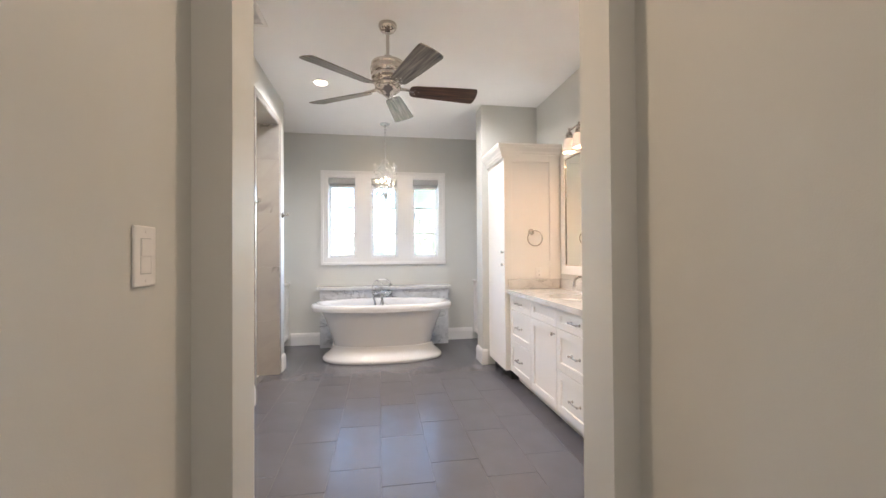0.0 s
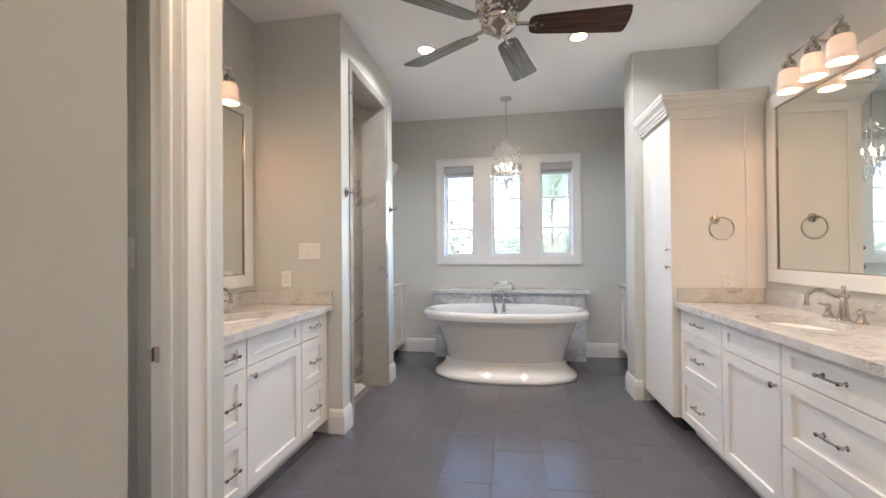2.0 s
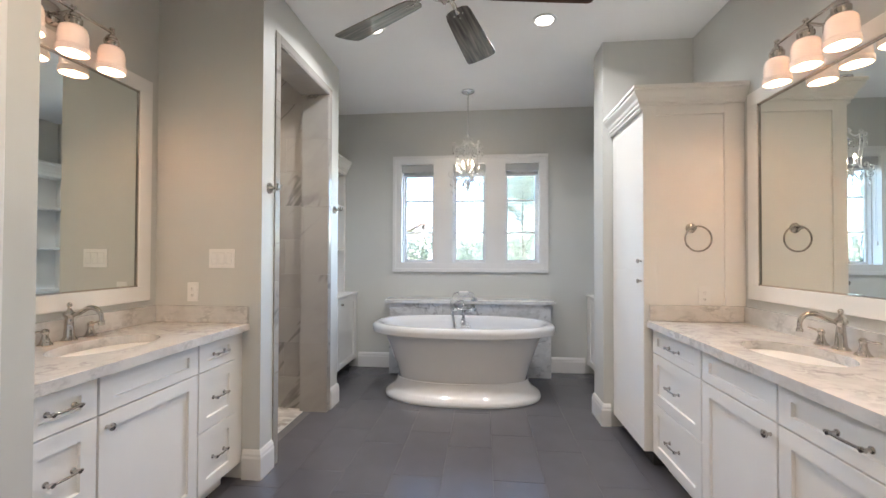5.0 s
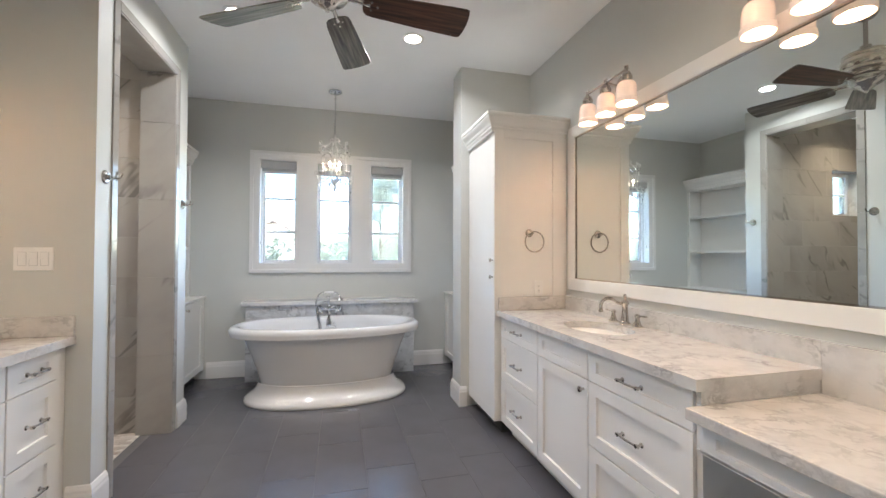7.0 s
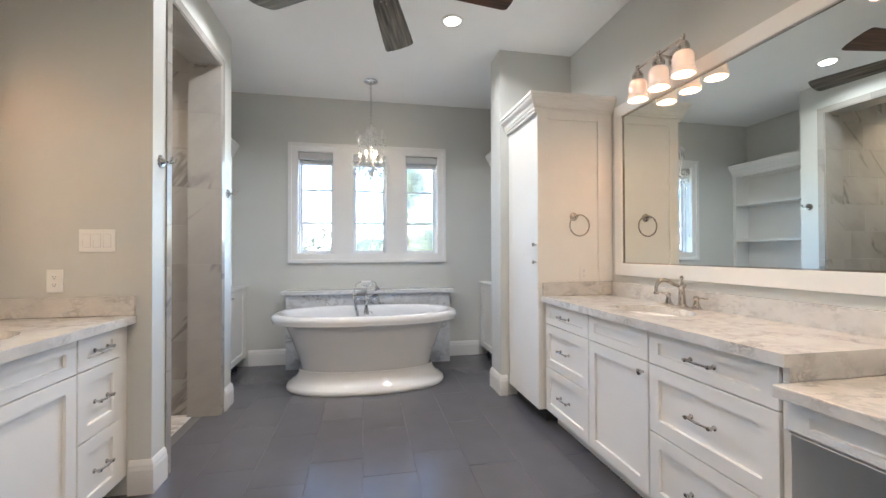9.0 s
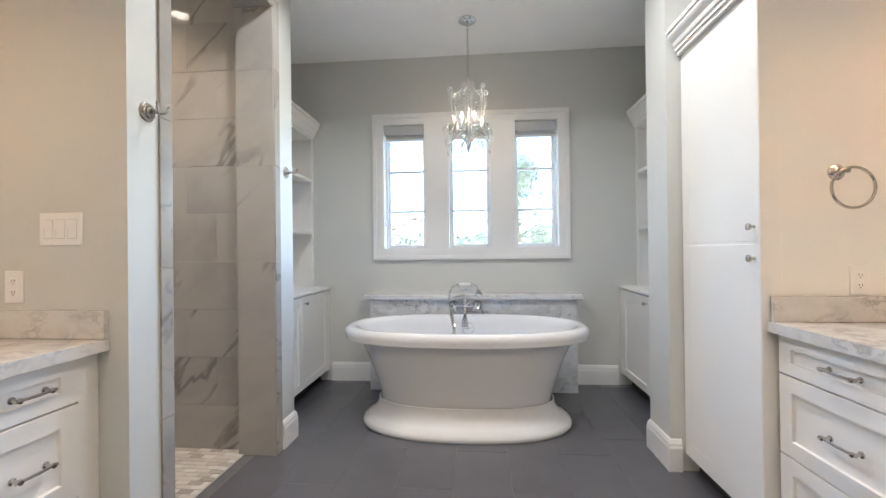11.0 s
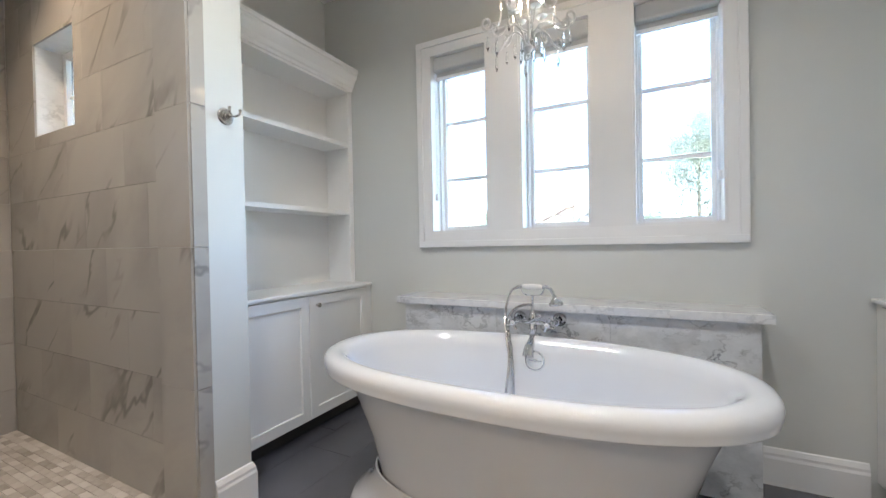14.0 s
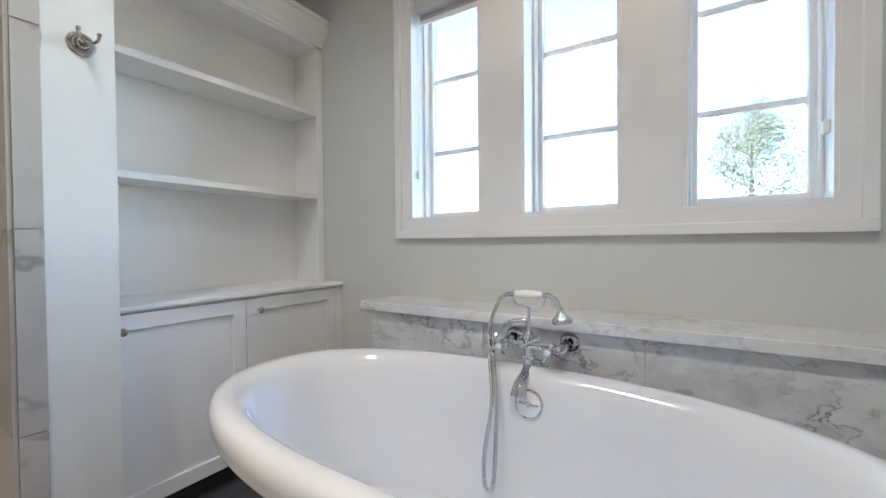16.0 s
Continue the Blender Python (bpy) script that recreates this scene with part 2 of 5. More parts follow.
M_SGROUT = material("pale_grout", (0.60, 0.58, 0.55), 0.8, bump=0.2, vary=0.05, vary_scale=30)
M_TUB = material("tub_acrylic", (0.73, 0.735, 0.74), 0.07, vary=0.005, coat=0.6)
M_CHROME = material("chrome", (0.62, 0.625, 0.63), 0.05, 1.0, vary=0.01)
M_NICKEL = material("polished_nickel", (0.55, 0.515, 0.475), 0.06, 1.0, vary=0.02)
M_MIRROR = material("mirror_silver", (0.81, 0.86, 0.85), 0.004, 1.0, vary=0.0)
# near-black: painted shade of toe kicks; also outlet slots and distant panes
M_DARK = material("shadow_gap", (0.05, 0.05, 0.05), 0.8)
M_PLASTIC = material("white_plastic", (0.86, 0.855, 0.84), 0.35, vary=0.01)
M_PORCELAIN = material("white_porcelain", (0.85, 0.84, 0.82), 0.08, vary=0.01, coat=0.5)
M_SHADE = glowing("lit_frosted_glass", (1.0, 0.60, 0.44), SHADE_GLOW)
sh = M_SHADE.node_tree
glow_through = sh.nodes.new("ShaderNodeBsdfTranslucent")
glow_through.inputs[0].default_value = (0.95, 0.86, 0.80, 1)
both = sh.nodes.new("ShaderNodeMixShader")
both.inputs[0].default_value = 0.07
sh.links.new(sh.nodes["Principled BSDF"].outputs[0], both.inputs[1])
sh.links.new(glow_through.outputs[0], both.inputs[2])
sh.links.new(both.outputs[0], sh.nodes["Material Output"].inputs[0])
M_LENS = glowing("lit_downlight_lens", (1.0, 0.86, 0.68), 0.5)
M_VBULB = glowing("lit_vanity_bulb", (1.0, 0.53, 0.28), 1.95)
M_BULB = glowing("lit_bulb", (1.0, 0.74, 0.48), BULB_GLOW)
# tint darkened to dim the bright outdoors; shadowless panes still let daylight in
M_GLASS = clear_glass("dimmed_window_glass", tint=(0.172, 0.182, 0.188))
M_CRYSTAL = clear_glass("crystal_glass", 0.0, 1.55)
# one brown wood in two copies; the grey has window sheen painted in
M_BLADE_SHEEN = streaked_wood("sheen_grey_blade_wood", (0.035, 0.028, 0.022), (0.25, 0.22, 0.18))
M_BROWN = streaked_wood("brown_blade_wood", (0.03, 0.013, 0.008), (0.13, 0.06, 0.035))
M_VINYL = material("white_window_vinyl", (0.82, 0.83, 0.84), 0.35, vary=0.01)
M_FABRIC = material("grey_roller_fabric", (0.52, 0.53, 0.53), 0.9, bump=0.4, bump_scale=600, vary=0.05)


# ---- mesh helpers ----
def world_of(ob):
    return (world_of(ob.parent) if ob.parent else Matrix()) @ ob.matrix_parent_inverse @ ob.matrix_basis


def part(name, bm, mat, parent=None, label="", smooth=False):
    me = bpy.data.meshes.new(name)
    bmesh.ops.recalc_face_normals(bm, faces=bm.faces)
    bm.to_mesh(me)
    bm.free()
    me.materials.append(mat)
    if smooth:
        for p in me.polygons:
            p.use_smooth = True
        me.set_sharp_from_angle(angle=radians(42))
    ob = new(name, me)
    if parent is not None:
        ob.parent = parent
        ob.matrix_parent_inverse = world_of(parent).inverted()
    if label:
        tagged(ob, label)
    return ob


def thing(name, base, label, category, group=""):
    ob = new(name)
    ob.empty_display_size = 0.05
    ob.matrix_basis = Matrix.Translation(base)
    return tagged(ob, label, category, group)


def add_box(bm, x0, x1, y0, y1, z0, z1, bevel=0.0, seg=2):
    m = Matrix.LocRotScale(((x0 + x1) / 2, (y0 + y1) / 2, (z0 + z1) / 2), None, (abs(x1 - x0), abs(y1 - y0), abs(z1 - z0)))
    verts = bmesh.ops.create_cube(bm, size=1, matrix=m)["verts"]
    if bevel:
        edges = {e for v in verts for e in v.link_edges}
        bmesh.ops.bevel(bm, geom=list(edges), offset=bevel, segments=seg, affect="EDGES", profile=0.5)


def box(*dims, bevel=0.0, seg=2):
    bm = bmesh.new()
    add_box(bm, *dims, bevel=bevel, seg=seg)
    return bm


def boxes(rows, bevel=0.0):
    bm = bmesh.new()
    for r in rows:
        add_box(bm, *r, bevel=bevel)
    return bm


def moved(bm, m):
    bm.transform(m)
    return bm


def merged(*parts):
    out = bmesh.new()
    for b in parts:
        me = bpy.data.meshes.new("tmp")
        b.to_mesh(me)
        b.free()
        out.from_mesh(me)
        bpy.data.meshes.remove(me)
    return out


def lathe(profile, seg=32, sx=1.0, sy=1.0, m=None):
    """A turned body from (radius, height) pairs; sx and sy stretch it to an oval."""
    bm = bmesh.new()
    rings = []
    for r, z in profile:
        if r < 1e-5:
            rings.append([bm.verts.new((0, 0, z))])
        else:
            rings.append([bm.verts.new((r * sx * math.cos(2 * math.pi * k / seg), r * sy * math.sin(2 * math.pi * k / seg), z)) for k in range(seg)])
    for a, b in zip(rings, rings[1:]):
        for k in range(seg):
            j = (k + 1) % seg
            if len(a) == 1 and len(b) == 1:
                continue
            if len(a) == 1:
                bm.faces.new((a[0], b[k], b[j]))
            elif len(b) == 1:
                bm.faces.new((a[k], a[j], b[0]))
            else:
                bm.faces.new((a[k], a[j], b[j], b[k]))
    if m is not None:
        bm.transform(m)
    return bm


def tube(points, radius, seg=10, cap=True):
    """A round bar along points; radius is a number or one for each point."""
    bm = bmesh.new()
    pts = [Vector(p) for p in points]
    radii = radius if isinstance(radius, (list, tuple)) else [radius] * len(pts)
    side = None
    rings = []
    for i, p in enumerate(pts):
        way = (pts[min(i + 1, len(pts) - 1)] - pts[max(i - 1, 0)]).normalized()
        if side is None:
            side = way.orthogonal().normalized()
        side = (side - way * side.dot(way)).normalized()
        other = way.cross(side)
        rings.append([bm.verts.new(p + radii[i] * (math.cos(2 * math.pi * k / seg) * side + math.sin(2 * math.pi * k / seg) * other)) for k in range(seg)])
    for a, b in zip(rings, rings[1:]):
        for k in range(seg):
            bm.faces.new((a[k], a[(k + 1) % seg], b[(k + 1) % seg], b[k]))
    if cap:
        bm.faces.new(rings[0][::-1])
        bm.faces.new(rings[-1])
    return bm


def smooth_path(points, steps=8):
    """Catmull-Rom through the points."""
    p = [Vector(q) for q in points]
    p = [2 * p[0] - p[1]] + p + [2 * p[-1] - p[-2]]
    out = []
    for a, b, c, d in zip(p, p[1:], p[2:], p[3:]):
        for k in range(steps):
            t = k / steps
            out.append(0.5 * (2 * b + (c - a) * t + (2 * a - 5 * b + 4 * c - d) * t * t + (3 * b - a - 3 * c + d) * t ** 3))
    return out + [p[-2]]


def extrude_profile(profile, start, end, out, up=(0, 0, 1)):
    """A moulding: (out, up) pairs swept straight from start to end."""
    bm = bmesh.new()
    o, u = Vector(out), Vector(up)
    a = [bm.verts.new(Vector(start) + o * p + u * q) for p, q in profile]
    b = [bm.verts.new(Vector(end) + o * p + u * q) for p, q in profile]
    n = len(profile)
    for k in range(n):
        bm.faces.new((a[k], a[(k + 1) % n], b[(k + 1) % n], b[k]))
    bm.faces.new(a)
    bm.faces.new(b[::-1])
    return bm


def structure(name, bm, mat, label, smooth=False):
    return tagged(part(name, bm, mat, None, label, smooth), kind="structure")


# ---- shell ----
structure("floor", boxes([(-3.1, 2.5, -1.3, 6.6, -0.2, -0.002)]), M_GROUT, "dark grout bed under slate grey floor tiles")
structure("ceiling", boxes([(-3.1, 2.5, -1.3, 6.6, CEIL, CEIL + 0.15)]), M_CEIL, "smooth white painted ceiling")
T = 0.12
back = [(-1.65, 2.4, Y_BACK, Y_BACK + 0.2, 0, WIN_Z[0]), (-1.65, 2.4, Y_BACK, Y_BACK + 0.2, WIN_Z[1], CEIL)]
edges = [-1.65] + [v for w in WIN_X for v in w] + [2.4]
for k in range(0, len(edges), 2):
    back.append((edges[k], edges[k + 1], Y_BACK, Y_BACK + 0.2, WIN_Z[0], WIN_Z[1]))
structure("wall_north", boxes(back), M_WALL, "grey-green painted wall round three narrow windows")
structure("wall_east", boxes([(X_RIGHT, X_RIGHT + 0.15, ENTRY0, 4.94, 0, CEIL), (2.02, 2.3, 5.2, Y_BACK, 0, CEIL)]), M_WALL, "greige painted wall behind the long vanity")
structure("wall_stub_east", boxes([(1.395, X_RIGHT + 0.15, 4.94, 5.2, 0, CEIL)]), M_WALL, "short greige wall beside the tall cabinet")
# shower wall with its opening
OPEN_Y, OPEN_Z = (4.13, 4.965), 2.73
structure("wall_shower", boxes([
    (X_LEFT - 0.235, X_LEFT, OPEN_Y[0], OPEN_Y[1], OPEN_Z, CEIL),
    (-1.78, X_LEFT, 3.935, OPEN_Y[0], 0, CEIL),
    (X_LEFT - 0.235, X_LEFT, OPEN_Y[1], 5.205, 0, CEIL)]), M_WALL, "painted wall round the open shower doorway")
structure("wall_alcove_west", boxes([(-1.60, -1.47, 5.205, Y_BACK, 0, CEIL), (-1.60, -1.117, 5.06, 5.205, 0, CEIL)]), M_WALL, "greige wall behind the open shelves")
for k, row in enumerate([(-1.78, X_NICHE, 2.66, 3.935, 0, CEIL), (-1.78, -1.0, 2.66, 2.74, 0, CEIL), (-1.0, X_JAMB, 2.50, 2.698, 0, CEIL)]):
    structure("wall_niche_%d" % (k + 1), boxes([row]), M_WALL, "greige painted niche wall beside the smaller vanity")
# shower shell: outer wall with a small high window
SWX, SWZ = (-2.49, -1.975), (1.848, 2.393)
structure("wall_shower_north", boxes([
    (-3.05, -1.10, 5.012, 5.05, 0, SWZ[0] - 0.02), (-3.05, -1.10, 5.012, 5.05, SWZ[1] + 0.02, CEIL),
    (-3.05, SWX[0] - 0.02, 5.012, 5.05, SWZ[0] - 0.02, SWZ[1] + 0.02), (SWX[1] + 0.02, -1.10, 5.012, 5.05, SWZ[0] - 0.02, SWZ[1] + 0.02),
    (-3.05, SWX[0] - 0.02, 5.05, 5.25, 0, CEIL), (SWX[1] + 0.02, -1.602, 5.05, 5.25, 0, CEIL),
    (SWX[0] - 0.02, SWX[1] + 0.02, 5.05, 5.25, 0, SWZ[0] - 0.02), (SWX[0] - 0.02, SWX[1] + 0.02, 5.05, 5.25, SWZ[1] + 0.02, CEIL)]), M_SGROUT, "shower wall bed behind marble tiles")
structure("wall_shower_west", boxes([(-3.05, -2.912, 4.0, 5.012, 0, CEIL)]), M_SGROUT, "shower end wall bed behind marble tiles")
structure("wall_shower_south", boxes([(-3.05, -1.78, 4.02, 4.12, 0, CEIL)]), M_STILE, "marble clad shower side wall")
# side doorway in the left wall
structure("wall_west", boxes([(-1.0, X_JAMB, ENTRY0, 1.67, 0, CEIL), (-1.0, X_JAMB, 1.67, 2.50, 2.44, CEIL), (-1.40, -1.25, 1.4, 2.66, 0, CEIL), (-1.25, -1.0, 1.52, 1.62, 0, CEIL)]), M_WALL, "greige painted wall with a side doorway")
# entry wall and the hall
HALL = (-0.27, 0.97)
ENT = (-0.172, 0.885)
structure("wall_entry", boxes([
    (-1.0, ENT[0], ENTRY0, ENTRY1, 0, CEIL), (ENT[1], 2.3, ENTRY0, ENTRY1, 0, CEIL), (ENT[0], ENT[1], ENTRY0, ENTRY1, 2.55, CEIL)]), M_WALL, "greige painted wall with a wide plain opening")
# unseen opening made for the added fill lamp; a wall behind blocks the sun
HX, HZ = (0.0, 0.7), (0.9, 2.2)
for k, rows in enumerate([[(HALL[0] - T, HALL[0], -1.0, ENTRY0, 0, CEIL)], [(HALL[1], HALL[1] + T, -1.0, ENTRY0, 0, CEIL)],
                          [(HALL[0] - T, HX[0], -1.12, -1.0, 0, CEIL), (HX[1], HALL[1] + T, -1.12, -1.0, 0, CEIL), (*HX, -1.12, -1.0, 0, HZ[0]), (*HX, -1.12, -1.0, HZ[1], CEIL), (HALL[0] - T, HALL[1] + T, -1.3, -1.2, 0, CEIL), (HALL[0] - T, HALL[0], -1.2, -1.12, 0, CEIL), (HALL[1], HALL[1] + T, -1.2, -1.12, 0, CEIL)]]):
    structure("wall_hall_%d" % (k + 1), boxes(rows), M_WALL, "greige painted hall wall before the bathroom")

BASE = [(0, 0), (0.018, 0), (0.018, 0.125), (0.014, 0.138), (0.014, 0.15), (0.006, 0.17), (0, 0.175)]


def baseboard(x0, y0, x1, y1, out, mitre=(0, 0)):
    """mitre: 1 where the end turns an outer corner."""
    bm = extrude_profile(BASE, (x0, y0, 0), (x1, y1, 0), out)
    way = Vector((x1 - x0, y1 - y0, 0)).normalized()
    o = Vector(out)
    for v in bm.verts:
        p = (v.co - Vector((x0, y0, 0))).dot(o)
        first = (v.co - Vector((x0, y0, 0))).dot(way) < 0.5 * math.hypot(x1 - x0, y1 - y0)
        v.co += way * p * (-mitre[0] if first else mitre[1])
    structure("baseboard", bm, M_TRIM, "tall white moulded baseboard")


baseboard(-1.05, Y_BACK, -0.615, Y_BACK, (0, -1, 0))
baseboard(1.187, Y_BACK, 1.60, Y_BACK, (0, -1, 0))
baseboard(-0.985, 3.935, X_LEFT, 3.935, (0, -1, 0), (0, 1))
baseboard(X_LEFT, 3.935, X_LEFT, 4.072, (1, 0, 0), (1, 0))
baseboard(X_LEFT, 5.03, X_LEFT, 5.205, (1, 0, 0), (0, 1))
baseboard(X_LEFT, 5.205, -1.03, 5.205, (0, 1, 0), (1, 0))
baseboard(1.395, 5.2, 1.395, 4.94, (-1, 0, 0), (1, 1))
baseboard(1.395, 4.94, 1.45, 4.94, (0, -1, 0), (1, 0))
baseboard(1.60, 5.2, 1.395, 5.2, (0, 1, 0), (0, 1))
baseboard(HALL[0], -1.0, HALL[0], ENTRY0, (1, 0, 0))
baseboard(HALL[1], -1.0, HALL[1], ENTRY0, (-1, 0, 0))


# ---- windows ----
def window_wall():
    """White field board with three openings, a raised back band, and deep jambs."""
    x0, x1, z0, z1 = -0.628, 1.184, 1.148, 2.512
    y = Y_BACK
    rows = [(x0, x1, y - 0.022, y, z0, WIN_Z[0]), (x0, x1, y - 0.022, y, WIN_Z[1], z1)]
    xs = [x0] + [v for w in WIN_X for v in w] + [x1]
    for k in range(0, len(xs), 2):
        rows.append((xs[k], xs[k + 1], y - 0.022, y, WIN_Z[0], WIN_Z[1]))
    win = structure("window_1", boxes(rows, 0.0015), M_TRIM, "white board framing three narrow windows over the tub")
    band = 0.035
    part("back_band", boxes([(x0 - 0.004, x1 + 0.004, y - 0.034, y, z0 - 0.004, z0 + band), (x0 - 0.004, x1 + 0.004, y - 0.034, y, z1 - band, z1 + 0.004),
                             (x0 - 0.004, x0 + band, y - 0.033, y, z0 + band, z1 - band), (x1 - band, x1 + 0.004, y - 0.033, y, z0 + band, z1 - band)], 0.003), M_TRIM, win)
    for a, b in WIN_X:
        j = 0.012
        part("window_jamb", boxes([(a, a + j, y - 0.02, y + 0.2, WIN_Z[0], WIN_Z[1]), (b - j, b, y - 0.02, y + 0.2, WIN_Z[0], WIN_Z[1]),
                                   (a + j, b - j, y - 0.02, y + 0.2, WIN_Z[0], WIN_Z[0] + j), (a + j, b - j, y - 0.02, y + 0.2, WIN_Z[1] - j, WIN_Z[1])]), M_TRIM, win)
        f = 0.032
        ya, yb = y + 0.135, y + 0.185
        a2, b2, c2, d2 = a + j, b - j, WIN_Z[0] + j, WIN_Z[1] - j
        fr = part("window_frame", boxes([(a2, a2 + f, ya, yb, c2, d2), (b2 - f, b2, ya, yb, c2, d2), (a2 + f, b2 - f, ya, yb, c2, c2 + f), (a2 + f, b2 - f, ya, yb, d2 - f, d2)], 0.004), M_VINYL, win)
        for k in (1, 2):
            zc = c2 + (d2 - c2) * k / 3 - 0.030
            part("muntin", box(a2 + f, b2 - f, ya + 0.012, yb - 0.012, zc - 0.011, zc + 0.011, bevel=0.003), M_VINYL, fr)
        for k in range(3):
            za, zb = c2 + (d2 - c2) * k / 3 + (f if k == 0 else -0.019), c2 + (d2 - c2) * (k + 1) / 3 - (f if k == 2 else 0.041)
            pane = part("pane", box(a2 + f, b2 - f, ya + 0.022, ya + 0.026, za, zb), M_GLASS, fr)
            pane.visible_shadow = False
        part("stop", boxes([(a2, a2 + 0.012, ya - 0.045, ya, c2, d2), (b2 - 0.012, b2, ya - 0.045, ya, c2, d2)], 0.003), M_VINYL, win)
        # rolled-up blind under the head
        blind = thing("roller_blind", (a + 0.2, y + 0.04, WIN_Z[1] - 0.1), "grey fabric roller blind rolled up under the window head", "blind", "window blinds")
        part("cassette", box(a + 0.014, b - 0.014, y + 0.005, y + 0.075, WIN_Z[1] - 0.105, WIN_Z[1] - 0.013, bevel=0.012), M_FABRIC, blind)
        part("fabric", box(a + 0.022, b - 0.022, y + 0.05, y + 0.054, WIN_Z[1] - 0.135, WIN_Z[1] - 0.100), M_FABRIC, blind)
        part("bottom_rail", box(a + 0.02, b - 0.02, y + 0.043, y + 0.061, WIN_Z[1] - 0.155, WIN_Z[1] - 0.133, bevel=0.004), M_VINYL, blind)
        cx = b - 0.02 if a > 0 else a + 0.02
        chain = part("pull_chain", merged(tube([(cx, y + 0.03, WIN_Z[1] - 0.08), (cx, y + 0.028, 1.5)], 0.0016, 5), tube([(cx, y + 0.045, WIN_Z[1] - 0.08), (cx, y + 0.043, 1.5)], 0.0016, 5)), M_VINYL, blind)
        part("chain_tensioner", box(cx - 0.009, cx + 0.009, y + 0.02, y + 0.05, 1.46, 1.505, bevel=0.005), M_PLASTIC, chain)


window_wall()


def shower_window():
    a, b, c, d = *SWX, *SWZ
    win = structure("window_2", boxes([(a - 0.02, a, 5.012, 5.25, c - 0.02, d + 0.02), (b, b + 0.02, 5.012, 5.25, c - 0.02, d + 0.02), (a, b, 5.012, 5.25, c - 0.02, c), (a, b, 5.012, 5.25, d, d + 0.02)]), M_SILL, "small high shower window in a marble reveal")
    f = 0.04
    fr = part("window_frame", boxes([(a, a + f, 5.14, 5.2, c, d), (b - f, b, 5.14, 5.2, c, d), (a + f, b - f, 5.14, 5.2, c, c + f), (a + f, b - f, 5.14, 5.2, d - f, d)], 0.004), M_VINYL, win)
    part("muntin", box(a + f, b - f, 5.155, 5.185, (c + d) / 2 - 0.008, (c + d) / 2 + 0.008), M_VINYL, fr)
    part("muntin", box((a + b) / 2 - 0.008, (a + b) / 2 + 0.008, 5.155, 5.185, c + f, d - f), M_VINYL, fr)
    part("pane", box(a + f, b - f, 5.168, 5.172, c + f, d - f), M_GLASS, fr).visible_shadow = False


shower_window()


# ---- side doorway trim ----
def side_doorway():
    d = structure("door_1", boxes([(-1.0, X_JAMB, 2.485, 2.50, 0, 2.44), (-1.0, X_JAMB, 1.67, 1.685, 0, 2.44), (-1.0, X_JAMB, 1.685, 2.485, 2.425, 2.44)]), M_TRIM, "white cased side doorway without a leaf in view")
    part("door_stop", boxes([(-0.945, -0.905, 2.473, 2.485, 0, 2.425), (-0.945, -0.905, 1.685, 1.697, 0, 2.425)], 0.002), M_TRIM, d)
    for y0, y1 in ((2.49, 2.595), (1.58, 1.68)):
        part("casing", boxes([(X_JAMB, X_JAMB + 0.018, y0, y1, 0, 2.525), (X_JAMB, X_JAMB + 0.028, (y1 - 0.024) if y0 > 2 else y0, y1 if y0 > 2 else y0 + 0.024, 0, 2.525)], 0.003), M_TRIM, d)
    part("casing", boxes([(X_JAMB, X_JAMB + 0.017, 1.68, 2.49, 2.435, 2.525)], 0.003), M_TRIM, d)
    part("strike_plate", boxes([(-0.992, -0.962, 2.4825, 2.486, 0.90, 0.96), (-0.998, -0.99, 2.476, 2.4855, 0.905, 0.955)], 0.001), M_NICKEL, d, "small worn nickel strike plate")


side_doorway()


# ---- cabinets ----
def front_bm(w, h, rail=0.06, t=0.02, recess=0.012):
    """A shaker front, lower left at the origin, facing -y: a board with a sunk panel."""
    r = min(rail, h * 0.32)
    bm = box(0, w, 0, t, 0, h, bevel=0.0015, seg=1)
    face = max((f for f in bm.faces if f.normal.y < -0.9), key=lambda f: f.calc_area())
    rings = [list(face.verts)]
    bm.faces.remove(face)
    for inset_x, inset_z, depth in ((rail, r, 0.0), (rail + 0.0015, r + 0.0015, recess - 0.001), (rail + 0.004, r + 0.004, recess)):
        ring = []
        for v in rings[0]:
            ring.append(bm.verts.new((inset_x if v.co.x < w / 2 else w - inset_x, depth, inset_z if v.co.z < h / 2 else h - inset_z)))
        rings.append(ring)
    for a, b in zip(rings, rings[1:]):
        for k in range(4):
            bm.faces.new((a[k], a[(k + 1) % 4], b[(k + 1) % 4], b[k]))
    bm.faces.new(rings[-1])
    return bm


def pull_bm(length=0.11):
    bars = [tube([(-length / 2 - 0.012, -0.026, 0), (-length / 2 + 0.01, -0.027, 0), (0, -0.030, 0), (length / 2 - 0.01, -0.027, 0), (length / 2 + 0.012, -0.026, 0)], [0.0055, 0.0045, 0.005, 0.0045, 0.0055], 10)]
    for s in (-1, 1):
        bars.append(lathe([(0.0, 0), (0.011, 0), (0.0105, 0.003), (0.006, 0.006), (0.005, 0.02), (0.0085, 0.024), (0.0085, 0.031), (0.0, 0.033)], 14, m=pose(s * length / 2, 0, 0, 90, 0, 0)))
    return merged(*bars)


def knob_bm():
    return lathe([(0, 0), (0.008, 0), (0.0065, 0.004), (0.005, 0.014), (0.0125, 0.017), (0.0155, 0.022), (0.0145, 0.028), (0.008, 0.031), (0, 0.0315)], 18, m=pose(0, 0, 0, 90, 0, 0))


def facing(x, y, z, side):
    """Pose for a front: side -1 faces -x and runs towards -y, side 1 faces +x and runs towards +y."""
    return pose(x, y, z, 0, 0, -90 if side < 0 else 90)


